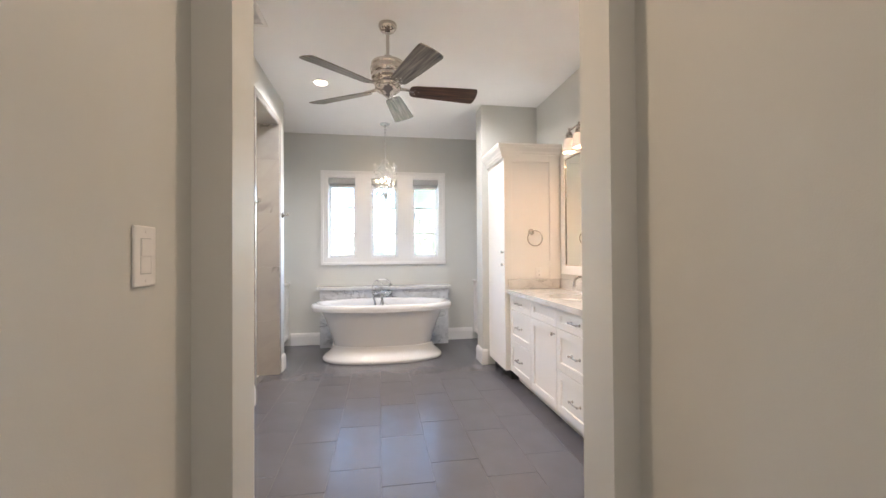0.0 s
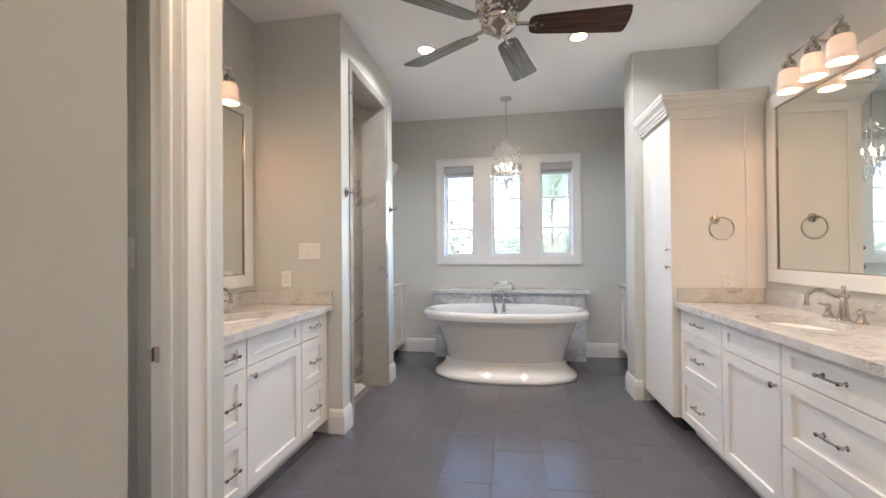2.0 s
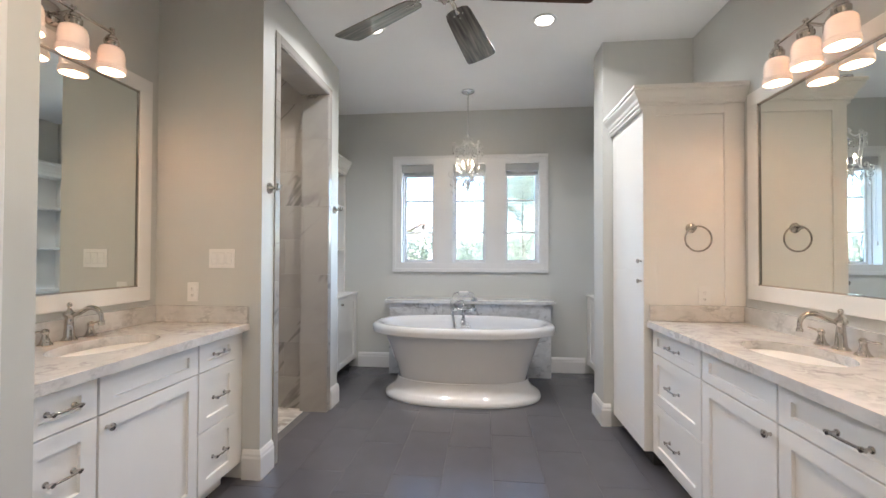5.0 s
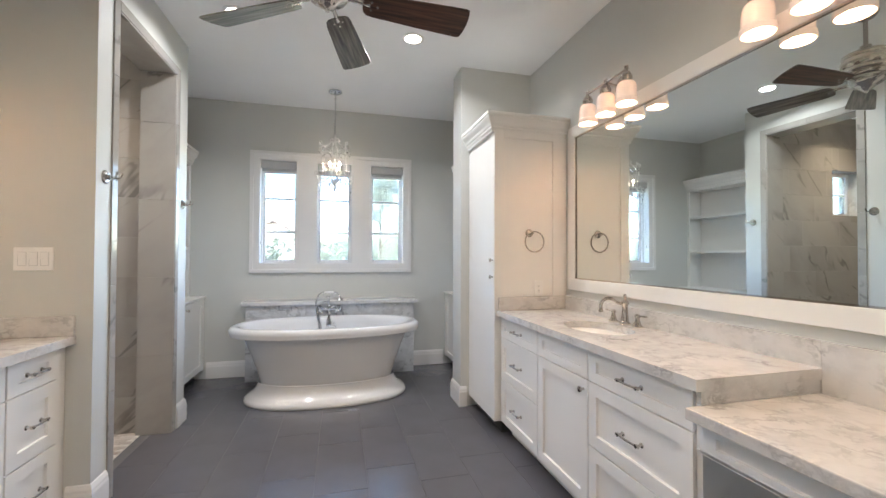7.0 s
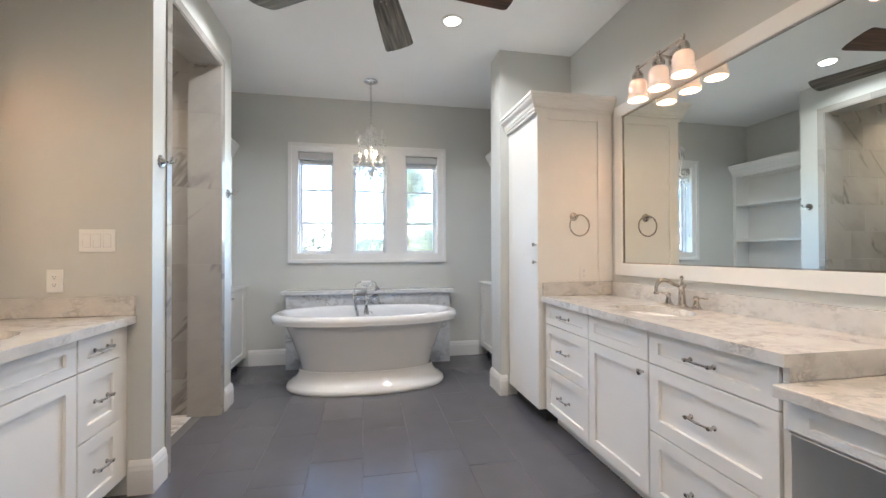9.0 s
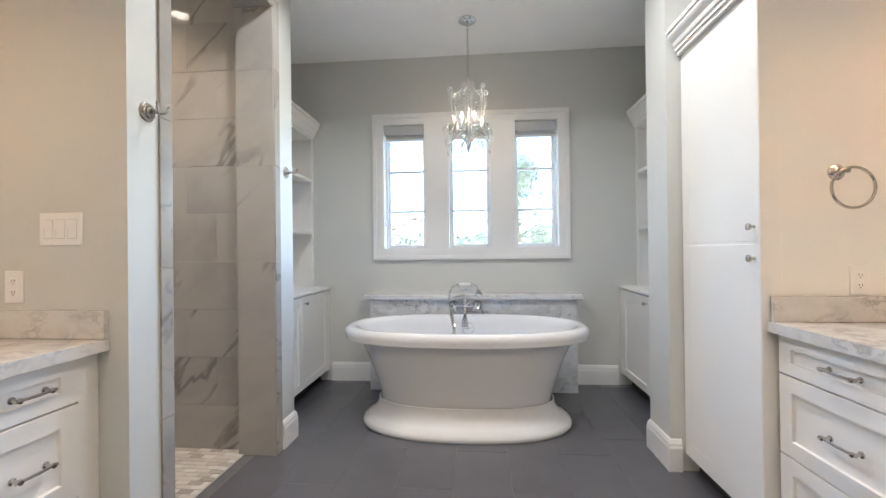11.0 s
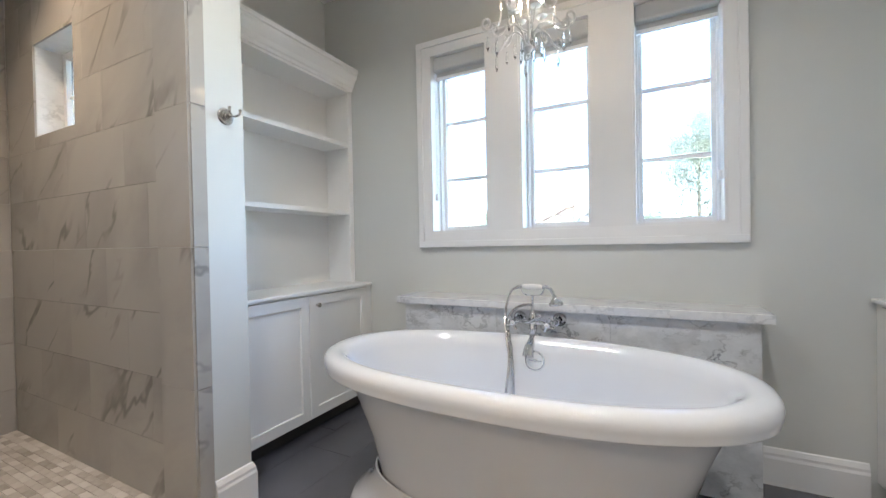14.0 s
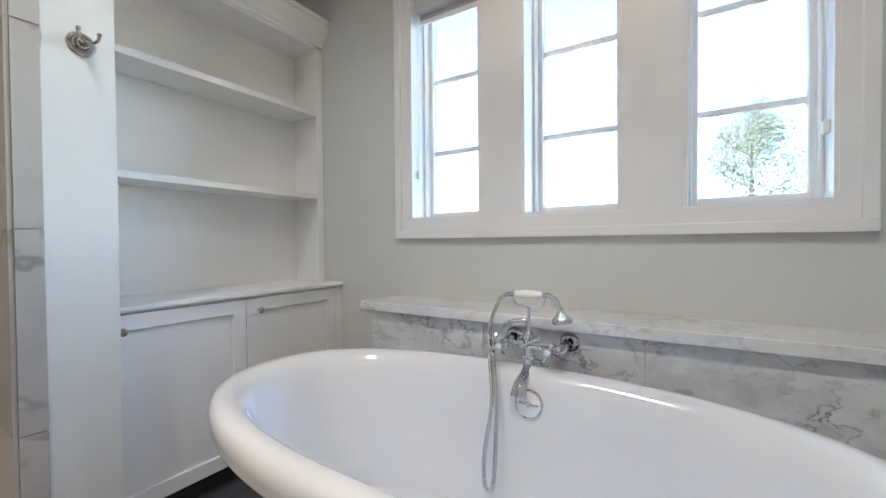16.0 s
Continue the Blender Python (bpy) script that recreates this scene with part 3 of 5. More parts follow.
def front(parent, name, x, y, z, w, h, side, pull=None, knob=None):
    """name is drawer or door. pull: length of a bar; knob: (along, up) from the lower start corner."""
    m = facing(x, y, z, side)
    ob = part(name, moved(front_bm(w, h), m), M_CAB, parent)
    if pull:
        part("handle", moved(pull_bm(pull), m @ pose(w / 2, 0.001, h / 2)), M_NICKEL, ob, "polished nickel bar pull", True)
    if knob:
        part("knob", moved(knob_bm(), m @ pose(knob[0], 0.001, knob[1])), M_NICKEL, ob, "polished nickel knob", True)
    return ob


ROWS_Z = [(0.11, 0.423), (0.429, 0.732), (0.738, 0.884)]


def cabinet_unit(name, x_front, x_wall, y0, y1, side, kind, label, group):
    """A base cabinet between y0 and y1 (y0 < y1); kind is drawers or door."""
    base = thing(name, ((x_front + x_wall) / 2, (y0 + y1) / 2, 0), label, "cabinet", group)
    xa, xb = x_front - side * 0.021, x_wall
    lo, hi = min(xa, xb), max(xa, xb)
    part("body", box(lo, hi, y0 + 0.001, y1 - 0.001, 0.10, 0.888, bevel=0.001), M_CAB, base)
    tlo, thi = (lo + 0.07, hi) if side < 0 else (lo, hi - 0.07)
    part("toe_kick", box(tlo, thi, y0 + 0.001, y1 - 0.001, 0, 0.10), M_CAB, base)
    g = 0.004
    start = (y1 - g) if side < 0 else (y0 + g)
    w = y1 - y0 - 2 * g
    if kind == "drawers":
        for za, zb in ROWS_Z:
            front(base, "drawer", x_front, start, za, w, zb - za, side, pull=0.11 if w > 0.4 else 0.09)
    else:
        front(base, "drawer_front", x_front, start, ROWS_Z[2][0], w, 0.146, side)
        h = ROWS_Z[1][1] - ROWS_Z[0][0]
        front(base, "door", x_front, start, ROWS_Z[0][0], w, h, side, knob=(w - 0.03 if kind == "door_r" else 0.03, h - 0.05))
    return base


XF = 1.515
cabinet_unit("vanity_cabinet", XF, X_RIGHT, 3.735, 4.305, -1, "drawers", "white shaker vanity cabinet with three drawers", "long vanity cabinets")
cabinet_unit("vanity_cabinet", XF, X_RIGHT, 3.222, 3.733, -1, "door_r", "white shaker sink cabinet with one door", "long vanity cabinets")
cabinet_unit("vanity_cabinet", XF, X_RIGHT, 2.615, 3.220, -1, "drawers", "white shaker vanity cabinet with three wide drawers", "long vanity cabinets")
XFL = -0.985
cabinet_unit("vanity_cabinet", XFL, X_NICHE, 2.742, 3.012, 1, "drawers", "narrow white shaker cabinet with three drawers", "small vanity cabinets")
cabinet_unit("vanity_cabinet", XFL, X_NICHE, 3.014, 3.545, 1, "door_l", "white shaker sink cabinet with one door", "small vanity cabinets")
cabinet_unit("vanity_cabinet", XFL, X_NICHE, 3.547, 3.86, 1, "drawers", "narrow white shaker cabinet with three drawers", "small vanity cabinets")
filler = thing("cabinet_filler", (-1.2, 3.89, 0), "white filler strip between vanity and wall", "filler")
part("board", box(X_NICHE, XFL - 0.012, 3.861, 3.934, 0.10, 0.888, bevel=0.001), M_CAB, filler)

CROWN = [(0, 0), (0.012, 0), (0.012, 0.02), (0.022, 0.03), (0.03, 0.055), (0.052, 0.085), (0.06, 0.10), (0.06, 0.118), (0.07, 0.124), (0.07, 0.15), (0, 0.15)]


def crown(parent, x0, x1, y0, y1, z, sides, size=1.0):
    """A mitred cornice round a block; sides: which of -x, +x, -y are shown."""
    bm = bmesh.new()
    prof = [(p * size, q * size) for p, q in CROWN]
    for (pa, qa), (pb, qb) in zip(prof, prof[1:] + prof[:1]):
        def ring(p, q):
            return [(x0 - p * sides[0], y1, z + q), (x0 - p * sides[0], y0 - p * sides[2], z + q), (x1 + p * sides[1], y0 - p * sides[2], z + q), (x1 + p * sides[1], y1, z + q)]
        a = [bm.verts.new(v) for v in ring(pa, qa)]
        b = [bm.verts.new(v) for v in ring(pb, qb)]
        for k in range(3):
            bm.faces.new((a[k], a[k + 1], b[k + 1], b[k]))
    bmesh.ops.remove_doubles(bm, verts=bm.verts, dist=1e-5)
    return part("cornice", bm, M_CAB, parent)


def tall_cabinet():
    x0, x1, y0, y1 = 1.47, X_RIGHT, 4.325, 4.932
    c = thing("tall_cabinet", (1.78, 4.63, 0), "tall white shaker linen cabinet with a moulded cornice", "cabinet")
    part("body", box(x0, x1, y0 + 0.012, y1, 0.10, 2.31, bevel=0.001), M_CAB, c)
    # near-black colour stands in for the shade under the cabinet
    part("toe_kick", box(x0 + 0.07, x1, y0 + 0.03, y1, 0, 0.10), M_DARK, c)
    # applied frame on the end panel
    part("side_panel", boxes([(x0, x0 + 0.08, y0, y0 + 0.013, 0.10, 2.31), (x1 - 0.12, x1, y0, y0 + 0.013, 0.9, 2.31), (x0 + 0.08, x1 - 0.12, y0, y0 + 0.013, 2.245, 2.31)], 0.002), M_CAB, c)
    w = y1 - y0 - 0.01
    front(c, "door", x0 - 0.001, y1 - 0.005, 0.12, w, 1.118, -1, knob=(w - 0.03, 1.06))
    front(c, "door", x0 - 0.001, y1 - 0.005, 1.249, w, 1.032, -1, knob=(w - 0.03, 0.06))
    part("frieze", box(x0 - 0.021, x0 - 0.0005, y0 - 0.001, y1, 2.284, 2.31), M_CAB, c)
    crown(c, x0 - 0.021, x1, y0 - 0.002, y1, 2.307, (1, 0, 1), 0.77)
    part("cap", box(x0 - 0.068, x1, y0 - 0.05, y1, 2.405, 2.42), M_CAB, c)


tall_cabinet()


def desk():
    d = thing("makeup_desk", (1.85, 2.1, 0), "white makeup desk section with one wide drawer", "desk")
    part("apron", boxes([(XF - 0.02, X_RIGHT, ENTRY1 + 0.01, 2.585, 0.69, 0.70), (XF, XF + 0.02, ENTRY1 + 0.01, 2.585, 0.69, 0.798)]), M_CAB, d)
    front(d, "drawer", XF - 0.02, 2.575, 0.693, 2.575 - ENTRY1 - 0.03, 0.10, -1, pull=0.13)
    part("end_panel", box(XF + 0.01, X_RIGHT, 2.59, 2.613, 0, 0.888), M_CAB, d)


desk()


def worktop(name, x0, x1, y0, y1, z0, z1, label, sink=None):
    ob = thing(name, ((x0 + x1) / 2, (y0 + y1) / 2, z0), label, "worktop")
    bm = bmesh.new()
    if sink is None:
        add_box(bm, x0, x1, y0, y1, z0, z1, bevel=0.004)
        part("slab", bm, M_MARBLE, ob)
        return ob
    cx, cy, rx, ry = sink
    n = 48
    for z in (z1, z0):
        inner = [bm.verts.new((cx + rx * math.cos(2 * math.pi * k / n), cy + ry * math.sin(2 * math.pi * k / n), z)) for k in range(n)]
        outer = []
        for k in range(n):
            c, s = math.cos(2 * math.pi * k / n), math.sin(2 * math.pi * k / n)
            lim = min(((x1 - cx) / c if c > 1e-9 else (x0 - cx) / c if c < -1e-9 else 9), ((y1 - cy) / s if s > 1e-9 else (y0 - cy) / s if s < -1e-9 else 9))
            outer.append(bm.verts.new((cx + lim * c, cy + lim * s, z)))
        for k in range(n):
            j = (k + 1) % n
            bm.faces.new((inner[k], inner[j], outer[j], outer[k]))
            a, b = outer[k].co, outer[j].co
            if abs(a.x - b.x) > 1e-6 and abs(a.y - b.y) > 1e-6:
                corner = bm.verts.new((x1 if (a.x + b.x) / 2 > cx else x0, y1 if (a.y + b.y) / 2 > cy else y0, z))
                bm.faces.new((outer[k], outer[j], corner))
    # rims
    top = [(cx + rx * math.cos(2 * math.pi * k / n), cy + ry * math.sin(2 * math.pi * k / n)) for k in range(n)]
    for k in range(n):
        (ax, ay), (bx, by) = top[k], top[(k + 1) % n]
        bm.faces.new([bm.verts.new(v) for v in ((ax, ay, z1), (bx, by, z1), (bx, by, z0), (ax, ay, z0))])
    for (ax, ay), (bx, by) in (((x0, y0), (x1, y0)), ((x1, y0), (x1, y1)), ((x1, y1), (x0, y1)), ((x0, y1), (x0, y0))):
        bm.faces.new([bm.verts.new(v) for v in ((ax, ay, z1), (bx, by, z1), (bx, by, z0), (ax, ay, z0))])
    bmesh.ops.remove_doubles(bm, verts=bm.verts, dist=1e-5)
    part("slab", bm, M_MARBLE, ob)
    basin = thing("sink_basin", (cx, cy, z0 - 0.15), "white oval undermount porcelain sink basin", "sink", "vanity sinks")
    part("bowl", lathe([(1.03, 0.0), (1.0, 0.0), (0.97, -0.03), (0.88, -0.09), (0.6, -0.145), (0.12, -0.155), (0, -0.155)], 40, rx, ry, pose(cx, cy, z0 - 0.001)), M_PORCELAIN, basin, "", True)
    part("drain", lathe([(0, 0.003), (0.016, 0.004), (0.024, 0.002), (0.024, -0.002)], 20, m=pose(cx, cy, z0 - 0.153)), M_NICKEL, basin, "nickel drain ring", True)
    return ob


w = worktop("worktop", 1.488, X_RIGHT - 0.001, 2.578, 4.322, 0.889, 0.93, "polished white marble vanity top with grey veins", (1.785, 3.52, 0.165, 0.235))
part("backsplash", box(X_RIGHT - 0.022, X_RIGHT - 0.001, 2.58, 4.322, 0.842, 1.03, bevel=0.002), M_MARBLE, w)
part("side_splash", box(1.50, X_RIGHT - 0.024, 4.302, 4.322, 0.931, 1.03, bevel=0.002), M_MARBLE, w)
part("riser", box(1.512, X_RIGHT - 0.024, 2.582, 2.602, 0.842, 0.889, bevel=0.001), M_MARBLE, w)
wd = worktop("worktop", 1.45, X_RIGHT - 0.024, ENTRY1 + 0.002, 2.588, 0.80, 0.84, "lower marble top of the makeup desk")
part("backsplash", box(X_RIGHT - 0.022, X_RIGHT - 0.001, ENTRY1 + 0.002, 2.5785, 0.80, 1.03, bevel=0.002), M_MARBLE, wd)
wl = worktop("worktop", X_NICHE + 0.001, -0.952, 2.742, 3.934, 0.889, 0.93, "polished white marble top on the small vanity", (-1.265, 3.32, 0.165, 0.235))
part("backsplash", box(X_NICHE + 0.001, X_NICHE + 0.021, 2.742, 3.934, 0.931, 1.03, bevel=0.002), M_MARBLE, wl)
part("side_splash", box(X_NICHE + 0.022, -0.955, 3.914, 3.934, 0.931, 1.03, bevel=0.002), M_MARBLE, wl)


def wall_mirror(x, side, y0, y1, z0, z1, label):
    """side is the way it faces along x."""
    m = thing("wall_mirror", (x, (y0 + y1) / 2, z0), label, "mirror")
    f = 0.085

    def slab(d0, d1, *r):
        return (min(x + side * d0, x + side * d1), max(x + side * d0, x + side * d1), *r)

    part("frame", boxes([slab(0, 0.025, y0, y1, z0, z0 + f), slab(0, 0.025, y0, y1, z1 - f, z1), slab(0, 0.025, y0, y0 + f, z0 + f, z1 - f), slab(0, 0.025, y1 - f, y1, z0 + f, z1 - f)], 0.003), M_CAB, m)
    part("lip", boxes([slab(0, 0.019, y0 + f, y1 - f, z0 + f, z0 + f + 0.008), slab(0, 0.019, y0 + f, y1 - f, z1 - f - 0.008, z1 - f), slab(0, 0.019, y0 + f, y0 + f + 0.008, z0 + f, z1 - f), slab(0, 0.019, y1 - f - 0.008, y1 - f, z0 + f, z1 - f)]), M_NICKEL, m)
    part("glass", box(*slab(0.004, 0.012, y0 + f - 0.01, y1 - f + 0.01, z0 + f - 0.01, z1 - f + 0.01)), M_MIRROR, m, "clear silvered mirror glass")


wall_mirror(X_RIGHT, -1, 1.72, 4.262, 1.084, 2.329, "large wall mirror in a white painted frame")
wall_mirror(X_NICHE, 1, 2.80, 3.868, 1.068, 2.382, "wall mirror in a white painted frame over small vanity")


# ---- alcove shelving ----
def shelf_unit(side, x_wall, x_cab, x_shelf):
    """A base cupboard with open shelves over it; side is the way it faces along x."""
    y0, y1 = (5.207 if side > 0 else 5.202), Y_BACK - 0.002
    u = thing("shelf_unit", ((x_wall + x_cab) / 2, 5.8, 0), "white built-in cupboard with open empty shelves above", "shelf", "alcove shelf units")

    def span(a, b):
        return min(a, b), max(a, b)

    inner = x_cab - side * 0.016
    part("body", box(*span(x_wall, inner - side * 0.021), y0, y1, 0.10, 0.876), M_CAB, u)
    # shade below the doors is put into this board's dark colour
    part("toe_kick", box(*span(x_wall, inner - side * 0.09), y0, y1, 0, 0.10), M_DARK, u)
    part("face_frame", boxes([(*span(inner - side * 0.021, inner - side * 0.002), y1 - 0.05, y1, 0.10, 0.876), (*span(inner - side * 0.021, inner - side * 0.002), y0, y1 - 0.05, 0.866, 0.876)]), M_CAB, u)
    part("top", box(*span(x_wall, x_cab), y0, y1, 0.876, 0.895, bevel=0.003), M_CAB, u)
    w = (y1 - 0.05 - y0) / 2 - 0.004
    for k in range(2):
        ya = y0 + 0.002 + k * (w + 0.004)
        kx = 0.06 if side > 0 else w - 0.045
        front(u, "door", inner, ya if side > 0 else ya + w, 0.112, w, 0.750, side, knob=(kx, 0.69))
    t = 0.03
    part("back", box(*span(x_wall, x_wall + side * 0.012), y0, y1, 0.895, 2.33), M_CAB, u)
    part("side_panel", box(*span(x_wall + side * 0.012, x_shelf - side * 0.02), y1 - 0.02, y1, 0.895, 2.33), M_CAB, u)
    part("side_panel", box(*span(x_wall + side * 0.012, x_shelf - side * 0.02), y0, y0 + 0.02, 0.895, 2.33), M_CAB, u)
    part("stile", box(*span(x_shelf - side * 0.02, x_shelf), y1 - 0.045, y1, 0.895, 2.33, bevel=0.002), M_CAB, u)
    part("stile", box(*span(x_shelf - side * 0.02, x_shelf), y0, y0 + 0.045, 0.895, 2.33, bevel=0.002), M_CAB, u)
    for z in (1.395, 1.893):
        part("shelf", box(*span(x_wall + side * 0.012, x_shelf - side * 0.004), y0 + 0.02, y1 - 0.046, z, z + t, bevel=0.002), M_CAB, u)
    part("top_rail", box(*span(x_wall + side * 0.012, x_shelf), y0, y1, 2.30, 2.36), M_CAB, u)
    prof = [(p, q) for p, q in CROWN]
    part("cornice", extrude_profile(prof, (x_shelf, y0, 2.315), (x_shelf, y1, 2.315), (side, 0, 0)), M_CAB, u)
    part("cap", box(*span(x_wall, x_shelf), y0, y1, 2.45, 2.464), M_CAB, u)


shelf_unit(1, -1.47, -1.058, -1.22)
shelf_unit(-1, 2.02, 1.608, 1.77)


# ---- ledge and tub ----
lg = thing("tub_ledge", (0.28, 6.2, 0), "low marble-clad ledge wall behind the tub", "ledge")
part("core", box(-0.61, 1.18, 6.137, Y_BACK - 0.001, 0, 0.80), M_SGROUT, lg)
for k in range(3):
    part("marble_slab", box(-0.615 + k * 0.6, -0.0158 + k * 0.6, 6.125, 6.14, 0, 0.80, bevel=0.0015), M_LEDGE, lg)
for ex in (-0.618, 1.176):
    part("marble_slab", box(ex, ex + 0.012, 6.141, Y_BACK - 0.001, 0, 0.80, bevel=0.0015), M_LEDGE, lg)
part("cap", box(-0.66, 1.228, 6.09, Y_BACK - 0.001, 0.80, 0.842, bevel=0.004), M_SILL, lg)


def bathtub():
    t = thing("bathtub", (0.245, 5.575, 0), "white freestanding oval pedestal bathtub with rolled rim", "bathtub")
    m = pose(0.245, 5.568, 0)

    def oval(rows, seg=96, power=2.35):
        """Rows of half length, half width and height, as superellipses."""
        bm = bmesh.new()
        rings = []
        for a, b, z in rows:
            ring = []
            for k in range(seg):
                th = 2 * math.pi * k / seg
                c, s = math.cos(th), math.sin(th)
                ring.append(bm.verts.new((a * math.copysign(abs(c) ** (2 / power), c), 1.02 * b * math.copysign(abs(s) ** (2 / power), s), z)))
            rings.append(ring)
        for p, q in zip(rings, rings[1:]):
            for k in range(seg):
                bm.faces.new((p[k], p[(k + 1) % seg], q[(k + 1) % seg], q[k]))
        return bm, rings

    bm, rings = oval([(0.60, 0.275, 0.10), (0.61, 0.28, 0.17), (0.62, 0.285, 0.22), (0.65, 0.305, 0.33), (0.70, 0.335, 0.45), (0.745, 0.362, 0.56), (0.765, 0.374, 0.602), (0.79, 0.388, 0.612),
                      (0.85, 0.424, 0.609), (0.866, 0.433, 0.610), (0.870, 0.4355, 0.612), (0.8715, 0.4365, 0.616), (0.871, 0.436, 0.621), (0.878, 0.4395, 0.640), (0.8785, 0.440, 0.660), (0.873, 0.436, 0.676), (0.861, 0.427, 0.688), (0.840, 0.413, 0.695), (0.808, 0.390, 0.696),
                      (0.785, 0.374, 0.686), (0.762, 0.356, 0.664), (0.748, 0.345, 0.63), (0.71, 0.322, 0.48), (0.66, 0.293, 0.33), (0.59, 0.255, 0.25), (0.42, 0.17, 0.225), (0.1, 0.05, 0.22)])
    bm.faces.new(rings[-1])
    part("shell", moved(bm, m), M_TUB, t, "", True)
    bm, rings = oval([(0.738, 0.395, 0.0), (0.748, 0.403, 0.012), (0.748, 0.403, 0.03), (0.735, 0.392, 0.05), (0.695, 0.362, 0.075), (0.66, 0.33, 0.105), (0.64, 0.31, 0.14), (0.633, 0.30, 0.168), (0.632, 0.299, 0.178), (0.626, 0.294, 0.181), (0.621, 0.290, 0.177), (0.620, 0.289, 0.15)])
    part("plinth", moved(bm, m), M_TUB, t, "", True)
    # overflow plate on the far inner side
    om = pose(0.262, 5.575 + 0.338, 0.588, 80, 0, 0)
    plate = part("overflow", lathe([(0, 0.004), (0.038, 0.004), (0.040, 0.007), (0.045, 0.006), (0.047, 0.0)], 36, m=om), M_PORCELAIN, t, "round white overflow plate with a chrome rim", True)
    part("overflow_rim", lathe([(0.0405, 0.0065), (0.043, 0.0085), (0.0475, 0.006), (0.048, 0.0)], 36, m=om), M_CHROME, plate, "", True)
    part("overflow_bar", merged(moved(box(-0.034, 0.034, -0.003, 0.003, 0.004, 0.010, bevel=0.002), om), lathe([(0, 0.015), (0.007, 0.014), (0.009, 0.009), (0.009, 0.004)], 16, m=om)), M_CHROME, plate)
    part("maker_plate", box(0.262, 0.288, 5.575 + 0.352, 5.575 + 0.356, 0.635, 0.650, bevel=0.001), M_CHROME, t, "tiny blank chrome plate")


bathtub()


# ---- ceiling fixtures ----
def downlight(x, y):
    d = thing("downlight", (x, y, CEIL), "round white recessed ceiling downlight, lit", "light", "ceiling downlights")
    part("trim_ring", lathe([(0.062, -0.001), (0.066, -0.007), (0.085, -0.006), (0.088, 0.0), (0.062, 0.0)], 40, m=pose(x, y, CEIL)), M_TRIM, d, "", True)
    part("lens", lathe([(0.0, -0.003), (0.06, -0.003), (0.061, 0.0)], 32, m=pose(x, y, CEIL)), M_LENS, d, "glowing warm lens", True)


# fittings too for the unseen pair and the added hall fill
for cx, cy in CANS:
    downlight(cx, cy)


def ceiling_vent():
    v = thing("ceiling_vent", (-0.77, 3.43, CEIL), "white square ceiling vent grille", "vent")
    x0, x1, y0, y1 = -0.92, -0.63, 3.29, 3.58
    part("frame", boxes([(x0, x1, y0, y0 + 0.03, CEIL - 0.012, CEIL), (x0, x1, y1 - 0.03, y1, CEIL - 0.012, CEIL), (x0, x0 + 0.03, y0 + 0.03, y1 - 0.03, CEIL - 0.012, CEIL), (x1 - 0.03, x1, y0 + 0.03, y1 - 0.03, CEIL - 0.012, CEIL)], 0.003), M_PLASTIC, v)
    part("backing", box(x0 + 0.03, x1 - 0.03, y0 + 0.03, y1 - 0.03, CEIL - 0.002, CEIL - 0.0005), M_PLASTIC, v)
    for k in range(11):
        yy = y0 + 0.042 + k * 0.0205
        part("slat", moved(box(x0 + 0.03, x1 - 0.03, -0.007, 0.007, -0.0008, 0.0008), pose(0, yy, CEIL - 0.007, 35, 0, 0)), M_PLASTIC, v)


ceiling_vent()


